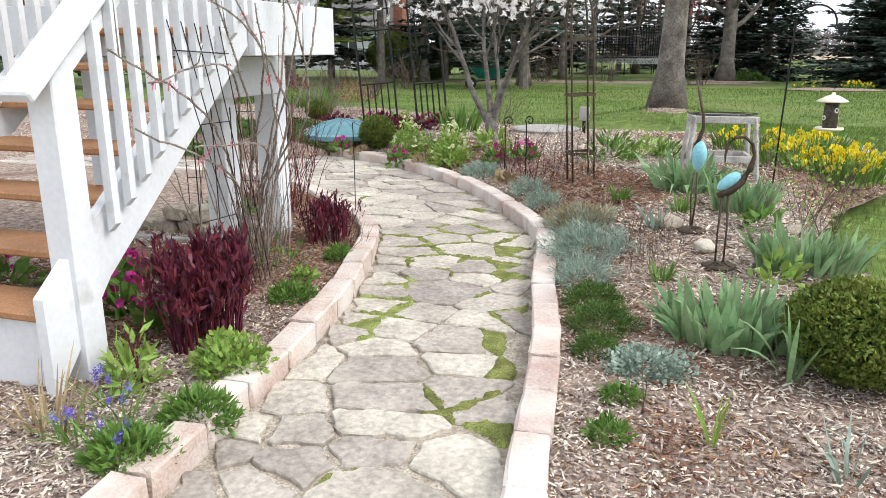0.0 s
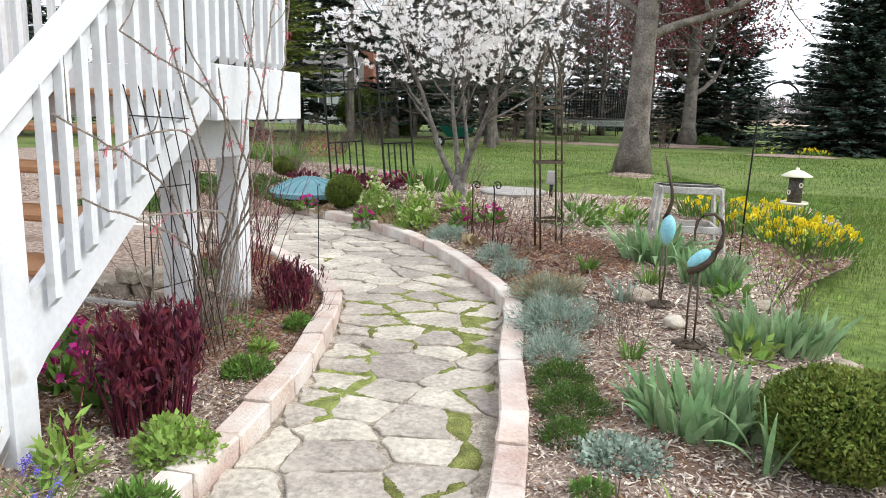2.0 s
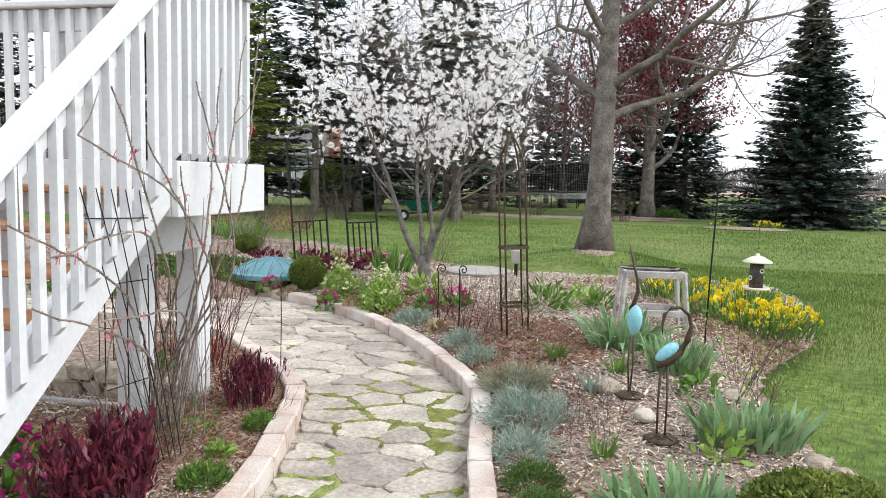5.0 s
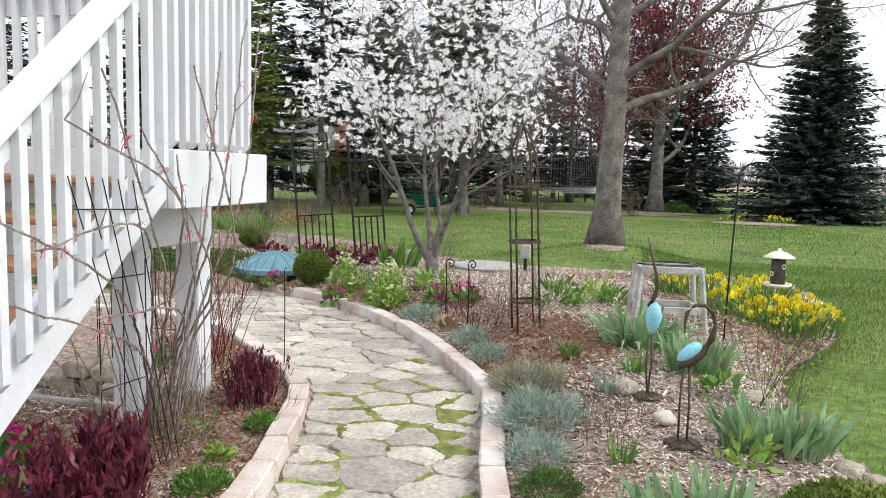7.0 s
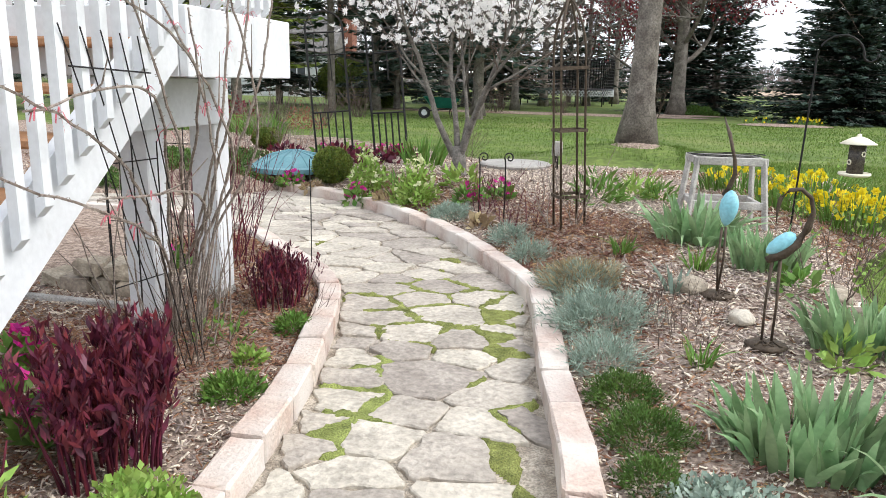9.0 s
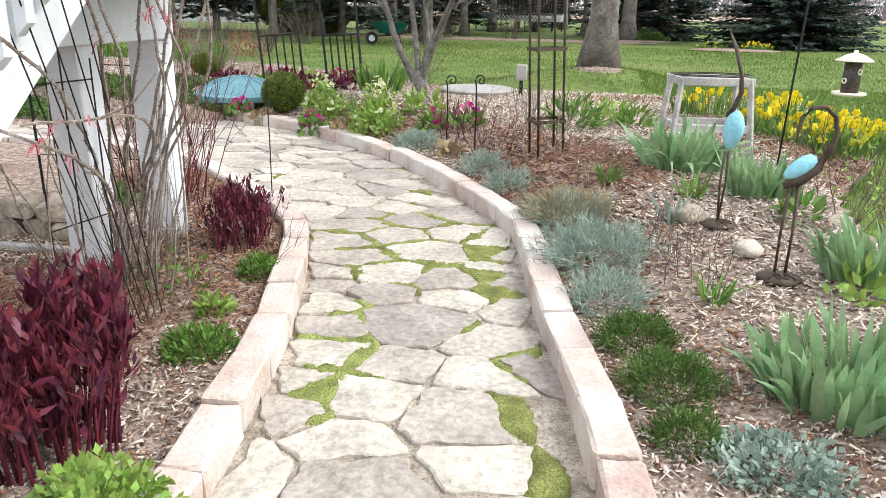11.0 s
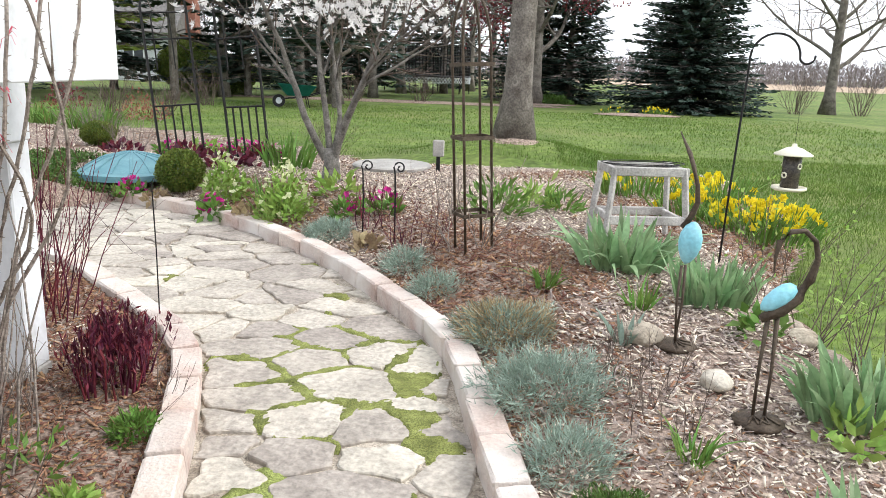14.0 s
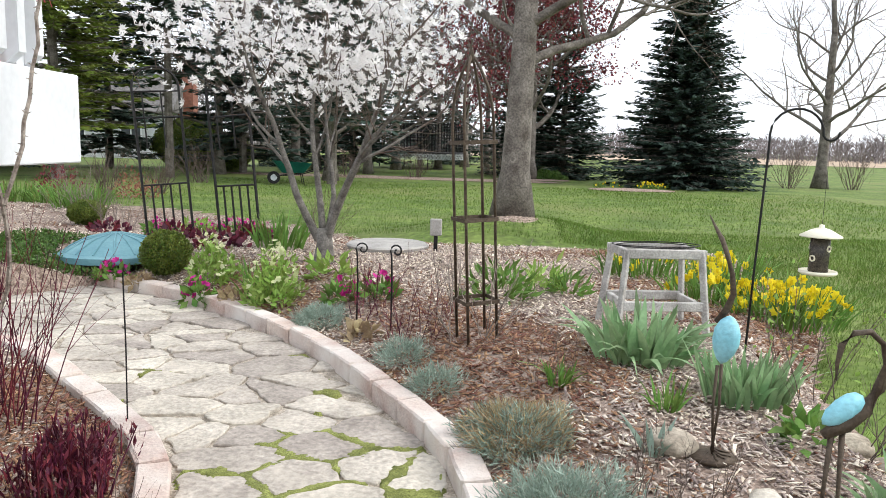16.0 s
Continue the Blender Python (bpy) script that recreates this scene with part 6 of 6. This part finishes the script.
def far_woods():
    g = rng_next()
    segs = []
    tw = []
    for i in range(520):
        x = g.uniform(-130, 200)
        y = g.uniform(150, 215)
        if x < -20:
            y = g.uniform(75, 110)
        h = g.uniform(6, 11) * (0.55 if y > 140 else 0.9)
        segs.append((np.array((x, y, 0)), np.array((x + g.normal() * 0.3, y, h)), 0.16, 0.03))
        for k in range(16):
            z = h * g.uniform(0.2, 0.95)
            L = h * g.uniform(0.15, 0.34)
            a = g.random() * math.tau
            e = np.array((x + math.cos(a) * L * 0.7, y + math.sin(a) * L * 0.7, z + L * 0.75))
            tw.append((np.array((x, y, z)), e, 0.07, 0.025))
            for _ in range(3):
                b = np.array((x, y, z)) + (e - np.array((x, y, z))) * g.uniform(0.3, 0.9)
                tw.append((b, b + np.r_[g.normal(size=2) * L * 0.3, abs(g.normal()) * L * 0.4], 0.04, 0.02))
    V, F = rods(segs + tw, 3)
    tagged(new("far_woods", fast("far_woods", V, F, M_WOODS)), "distant band of bare grey woods at horizon", "woods", kind="stuff")
    # low brush that closes the foot of the woods
    n = 34000
    p = np.c_[g.uniform(-150, 220, n), g.uniform(150, 200, n), g.uniform(0, 1, n) ** 1.4 * 4.2]
    p[p[:, 0] < -15, 1] = g.uniform(78, 110, (p[:, 0] < -15).sum())
    A = rand_dirs(g, n, 1.2) * 1.1
    tagged(new("far_brush", fast("far_brush", *leaf_quads(p, A, unit(np.cross(A, g.normal(size=A.shape))) * 0.13, 0.2), M_WOODS)), "distant grey brush along field edge", "woods", kind="stuff")


far_woods()
for x, y, w, h in ((13.33, 32.42, 1.16, 1.84), (16.35, 33.25, 1.26, 1.84), (-7.83, 24.09, 1.18, 1.18), (-1.79, 30.82, 1.58, 1.28), (1.67, 29.78, 1.56, 1.27), (-8.02, 18.49, 0.78, 1.08), (-7.24, 19.51, 0.78, 0.98), (-4.29, 30.33, 1.38, 1.18)):
    dry_stems(x, y, w * 0.22, w * 0.2, h, 22, "bare upright multi-stemmed shrub in lawn", M_TWIG, 0.012, 2, 0, 0.5, "far bare shrubs")
daffodils(6.54, 27.39, 0.5, 0.25, 0.34, 120, 40, "distant clump of yellow daffodils in lawn bed")
daffodils(5.12, 27.67, 0.5, 0.25, 0.30, 80, 10, "distant clump of yellow daffodils in lawn bed")
for x, y, rx, ry in ((5.86, 27.19, 1.5, 0.7), (-2.95, 30.83, 7.0, 0.9), (2.97, 32.89, 1.6, 0.9)):
    ob = new("far_bed", from_bm(lathe(bmesh.new(), [(0, 0.05), (0.6, 0.05), (0.95, 0.02), (1.0, 0)], 28, Matrix.Diagonal((rx, ry, 1, 1))), "far_bed", M_MULCH, True))
    ob.location = (x, y, -0.02)
    tagged(ob, "low mulched bed in far lawn", "mulch bed", kind="structure")
green_mound(3.57, 33.29, 1.6, 0.35, "low dark green shrub below maple", None, 0.10, "far shrubs")
boxwood(-11.82, 34.03, 3.2, 2.2, "large dark rounded evergreen shrub before house")
boxwood(-10.03, 33.37, 2.2, 1.6, "large dark rounded evergreen shrub before house")
boxwood(-5.24, 12.22, 0.5, 0.35, "small rounded olive shrub in mulch bed")
for x, y in ((-8.47, 15.66), (-7.52, 15.5), (-9.17, 15.09), (-6.52, 14.49)):
    iris(x, y, 0.5, 0.3, 0.55, 120, "wide clump of green bulb leaves in far bed", M_LEAF, 0.4, 0.03, "far leaf clumps", "bulb_leaves", True)
leafy("barberry", -8.35, 17.08, 1.3, 0.75, 900, 0.07, M_REDBUD, "rounded dark red leafless shrub in far bed", "shrub", "", 0.5)
leafy("barberry", -7.02, 17.72, 1.1, 0.6, 700, 0.07, M_BRICK_RED, "rounded rusty brown shrub in far bed", "shrub", "", 0.5)


# ---- neighbour's house ----
def house(x, y, turn):
    h = thing("neighbour_house", (x, y, -0.05), "pale sided single-storey house with grey shingle roof", "house", turn=turn)
    W, D, H = 11.0, 7.0, 2.9
    part("wall", box(bmesh.new(), -W / 2, W / 2, -D / 2, D / 2, 0, H), M_SIDING, h)
    for k in range(18):
        z = 0.12 + k * 0.155
        part("siding_board", box(bmesh.new(), -W / 2 - 0.02, W / 2 + 0.02, -D / 2 - 0.025, -D / 2 - 0.003, z, z + 0.135), M_SIDING, h)
    bm = bmesh.new()
    rz = H + 2.4
    vs = [bm.verts.new(c) for c in ((-W / 2 - .4, -D / 2 - .5, H - .1), (W / 2 + .4, -D / 2 - .5, H - .1), (W / 2 + .4, D / 2 + .5, H - .1), (-W / 2 - .4, D / 2 + .5, H - .1), (-W / 2 - .4, 0, rz), (W / 2 + .4, 0, rz))]
    for q in ((0, 1, 5, 4), (2, 3, 4, 5), (0, 4, 3), (1, 2, 5), (3, 2, 1, 0)):
        bm.faces.new([vs[i] for i in q])
    part("roof", bm, M_ROOF, h, "grey shingle roof")
    for wx in (-3.4, 0.2, 3.4):
        win = part("window", box(bmesh.new(), wx - 0.6, wx + 0.6, -D / 2 - 0.06, -D / 2 - 0.028, 1.0, 2.2), M_PAINT, h, "white framed window")
        for s in (-1, 1):
            part("pane", box(bmesh.new(), wx + s * 0.29 - 0.25, wx + s * 0.29 + 0.25, -D / 2 - 0.07, -D / 2 - 0.062, 1.08, 2.12), M_GLASS_DARK, win)
    part("chimney", box(bmesh.new(), W / 2 + 0.05, W / 2 + 1.0, -1.2, 0.2, 0, rz + 1.2), M_BRICK_RED, h, "red brick chimney")


house(-23.6, 48.69, 8)


def trampoline(x, y):
    t = thing("trampoline", (x, y, -0.05), "black trampoline with safety net and pale lattice skirt", "trampoline")
    R, n = 2.7, 10
    part("mat", lathe(bmesh.new(), [(0, 0.9), (R, 0.9), (R, 0.94), (0, 0.95)], 28), M_DARK_METAL, t)
    part("rim", tube(bmesh.new(), [(math.cos(a) * R, math.sin(a) * R, 0.92) for a in np.linspace(0, math.tau, 29)], 0.06, 6, False), M_DARK_METAL, t)
    for k in range(n):
        a = k * math.tau / n
        c, s = math.cos(a) * R, math.sin(a) * R
        part("leg", tube(bmesh.new(), [(c, s, 0), (c, s, 2.6)], 0.035, 6), M_DARK_METAL, t)
    V, F = [], []
    for k in range(90):
        a = k * math.tau / 90
        V.append(((np.array((math.cos(a) * R, math.sin(a) * R, 0.95))), np.array((math.cos(a) * R, math.sin(a) * R, 2.5)), 0.022, 0.022))
    for z in np.arange(1.1, 2.6, 0.16):
        for k in range(45):
            a, b = k * math.tau / 45, (k + 1) * math.tau / 45
            V.append((np.array((math.cos(a) * R, math.sin(a) * R, z)), np.array((math.cos(b) * R, math.sin(b) * R, z)), 0.022, 0.022))
    part("net", fast("net", *rods(V, 3), M_DARK_METAL), M_DARK_METAL, t, "dark mesh safety net")
    S = []
    for k in range(46):
        a = math.pi + k * math.pi / 46
        for s in (-1, 1):
            b = a + s * 0.11
            S.append((np.array((math.cos(a) * (R + .05), math.sin(a) * (R + .05), 0.55)), np.array((math.cos(b) * (R + .05), math.sin(b) * (R + .05), 0.88)), 0.018, 0.018))
    part("skirt", fast("skirt", *rods(S, 4), M_SIDING), M_SIDING, t, "pale lattice skirt")


trampoline(-2.66, 43.47)


def fence(x0, x1, y, label):
    f = thing("picket_fence", (x0, y, -0.04), label, "fence")
    n = int((x1 - x0) / 0.28)
    for i in range(n + 1):
        part("picket", box(bmesh.new(), i * 0.28 - 0.03, i * 0.28 + 0.03, -0.02, 0.02, 0, 1.3), M_SHADE, f)
    for z in (0.35, 1.05):
        part("rail", box(bmesh.new(), -0.1, x1 - x0 + 0.1, 0.022, 0.06, z, z + 0.08), M_SHADE, f)


fence(1.3, 5.0, 50, "dark open picket fence behind lawn")


def wheelbarrow(x, y, turn):
    w = thing("wheelbarrow", (x, y, -0.03), "green tub wheelbarrow parked on lawn", "wheelbarrow", turn=turn)
    bm = bmesh.new()
    lo = [(-0.35, -0.22, 0.36), (0.30, -0.22, 0.36), (0.30, 0.22, 0.36), (-0.35, 0.22, 0.36)]
    hi = [(-0.58, -0.36, 0.66), (0.58, -0.36, 0.72), (0.58, 0.36, 0.72), (-0.58, 0.36, 0.66)]
    a = [bm.verts.new(c) for c in lo]
    b = [bm.verts.new(c) for c in hi]
    bm.faces.new(a[::-1])
    for i in range(4):
        bm.faces.new((a[i], a[(i + 1) % 4], b[(i + 1) % 4], b[i]))
    bmesh.ops.solidify(bm, geom=bm.faces[:], thickness=0.02)
    part("tub", bm, M_GREEN_TUB, w, "dark green tub")
    for s in (-1, 1):
        part("handle", tube(bmesh.new(), [(0.5, 0.06 * s, 0.25), (-0.3, 0.25 * s, 0.33), (-1.0, 0.3 * s, 0.55)], 0.018, 6), M_DARK_METAL, w)
        part("leg", tube(bmesh.new(), [(-0.3, 0.24 * s, 0.33), (-0.36, 0.24 * s, 0.0)], 0.015, 6), M_DARK_METAL, w)
    wheel = part("wheel", lathe(bmesh.new(), [(0.10, -0.04), (0.19, -0.045), (0.2, 0), (0.19, 0.045), (0.10, 0.04)], 18, pose(0.55, 0, 0.2, 90, 0, 0)), M_DARK_METAL, w)
    part("rim", lathe(bmesh.new(), [(0, -0.03), (0.1, -0.035), (0.1, 0.035), (0, 0.03)], 14, pose(0.55, 0, 0.2, 90, 0, 0)), M_SIDING, wheel)


wheelbarrow(-5.24, 24.83, 200)


# ---- loose cover: chips, grass ----
def chips():
    g = rng_next()
    n = 215000
    x, y = g.uniform(-2.6, 3.4, n), 0.6 + 9.5 * g.random(n) ** 1.6
    ok = inside(BED, x, y) & ~inside(PATH_AREA, x, y)
    x, y = x[ok], y[ok]
    keep = (far_from(KERB_RIGHT, x, y) > 0.055) & (far_from(KERB_LEFT, x, y) > 0.055)
    x, y = x[keep][:125000], y[keep][:125000]
    xf, yf = g.uniform(-10, 3.4, 26000), g.uniform(7.5, 16, 26000)
    okf = inside(BED, xf, yf) & ~inside(PATH_AREA, xf, yf)
    big = np.r_[1 + 0.5 * ease((y - 2.8) / 2.5), np.full(okf.sum(), 1.9)]
    x, y = np.r_[x, xf[okf]], np.r_[y, yf[okf]]
    z = bed_z(x, y) + wob(x, y, 2.3, 0.018)
    n = len(x)
    red = 0.28 * np.random.default_rng(77).normal(size=len(x)) + wob(x, y, 0.9, 1.0) + 0.9 * np.exp(-((x - 1.1) ** 2 + (y - 2.1) ** 2) / 0.09) + 1.0 * np.exp(-((x - 0.45) ** 2 + (y - 5.85) ** 2) / 0.55) + 0.8 * np.exp(-((x + 0.9) ** 2 + (y - 3.45) ** 2) / 0.3) + 0.5 * (x < -1.0) * (y < 5.6) > 0.32
    a = g.random(n) * math.tau
    L = big * (0.008 + 0.048 * g.random(n) ** 2.6)
    W = big * (0.003 + 0.010 * g.random(n) ** 1.3)
    tilt = g.normal(size=n) * 0.35
    d = np.stack([np.cos(a) * np.cos(tilt), np.sin(a) * np.cos(tilt), np.sin(tilt)], 1)
    s = unit(np.cross(d, np.stack([g.normal(size=n) * 0.3, g.normal(size=n) * 0.3, np.ones(n)], 1)))
    u = np.cross(s, d)
    c = np.stack([x, y, z + 0.003 + 0.010 * g.random(n)], 1)
    V = np.stack([c + d * (sx * L / 2)[:, None] + s * (sy * W / 2 * (0.6 if sx > 0 else 1))[:, None] + u * (sz * 0.0012) for sz in (-1, 1) for sx, sy in ((-1, -1), (1, -1), (1, 1), (-1, 1))], 1)
    quad = np.array([(4, 5, 6, 7), (0, 1, 5, 4), (1, 2, 6, 5), (2, 3, 7, 6), (3, 0, 4, 7)])
    for name, m, mat, label in (("mulch_chips", ~red, M_CHIP, "scattered pale weathered wood chips covering bed"), ("red_mulch_chips", red, M_CHIP_RED, "scattered fresh reddish bark chips covering bed")):
        VV = V[m].reshape(-1, 3)
        F = (np.arange(m.sum())[:, None, None] * 8 + quad[None]).reshape(-1, 4)
        tagged(new(name, fast(name, VV, F, mat)), label, "mulch", kind="stuff")


chips()


def grass():
    g = rng_next()
    n = 130000
    x, y = g.uniform(1.4, 9.0, n), 2.2 + 12.0 * g.random(n) ** 1.3
    x2, y2 = g.uniform(-8, 12, 60000), 10.5 + 17 * g.random(60000) ** 1.7
    x, y = np.r_[x, x2], np.r_[y, y2]
    ok = ~inside(BED, x, y)
    x, y = x[ok], y[ok]
    # ragged tufts along the edge of the bed
    e = far_from(LAWN_EDGE, x, y)
    h = (0.028 + 0.03 * g.random(len(x))) * (1 + 0.9 * np.exp(-e / 0.08))
    n = len(x)
    b = np.stack([x, y, -0.045 + 0.44 * np.exp(-((x - 0.84) ** 2 + (y - 11.9) ** 2) / 2.6)], 1)
    a = g.random(n) * math.tau
    side = np.stack([np.cos(a), np.sin(a), np.zeros(n)], 1) * (0.0028 + 0.0006 * np.clip(y - 8, 0, 12))[:, None]
    tip = b + np.stack([g.normal(size=n) * 0.02, g.normal(size=n) * 0.02, h + 0.012], 1)
    V = np.stack([b - side, b + side, tip], 1).reshape(-1, 3)
    tagged(new("lawn_grass", fast("lawn_grass", V, np.arange(3 * n).reshape(-1, 3), M_GRASS)), "short green blades of mown lawn grass", "grass", kind="stuff")


grass()


def gravel():
    g = rng_next()
    n = 26000
    x, y = g.uniform(-3, 0.8, n), 0.6 + 7.5 * g.random(n) ** 1.3
    ok = inside(PATH_AREA, x, y) & (far_from(KERB_RIGHT, x, y) > 0.07) & (far_from(KERB_LEFT, x, y) > 0.07)
    x, y = x[ok], y[ok]
    n = len(x)
    r = 0.003 + 0.006 * g.random(n) ** 2
    o = np.array([(1, 0, 0), (-1, 0, 0), (0, 1, 0), (0, -1, 0), (0, 0, 0.7), (0, 0, -0.7)])
    V = np.stack([x, y, np.full(n, -0.005)], 1)[:, None, :] + (o[None] + g.normal(size=(n, 6, 3)) * 0.25) * r[:, None, None]
    tri = np.array([(0, 2, 4), (2, 1, 4), (1, 3, 4), (3, 0, 4)])
    F = (np.arange(n)[:, None, None] * 6 + tri[None]).reshape(-1, 3)
    tagged(new("joint_gravel", fast("joint_gravel", V.reshape(-1, 3), F, M_ROCK)), "fine pebbles and grit in flagstone joints", "gravel", kind="stuff")


gravel()
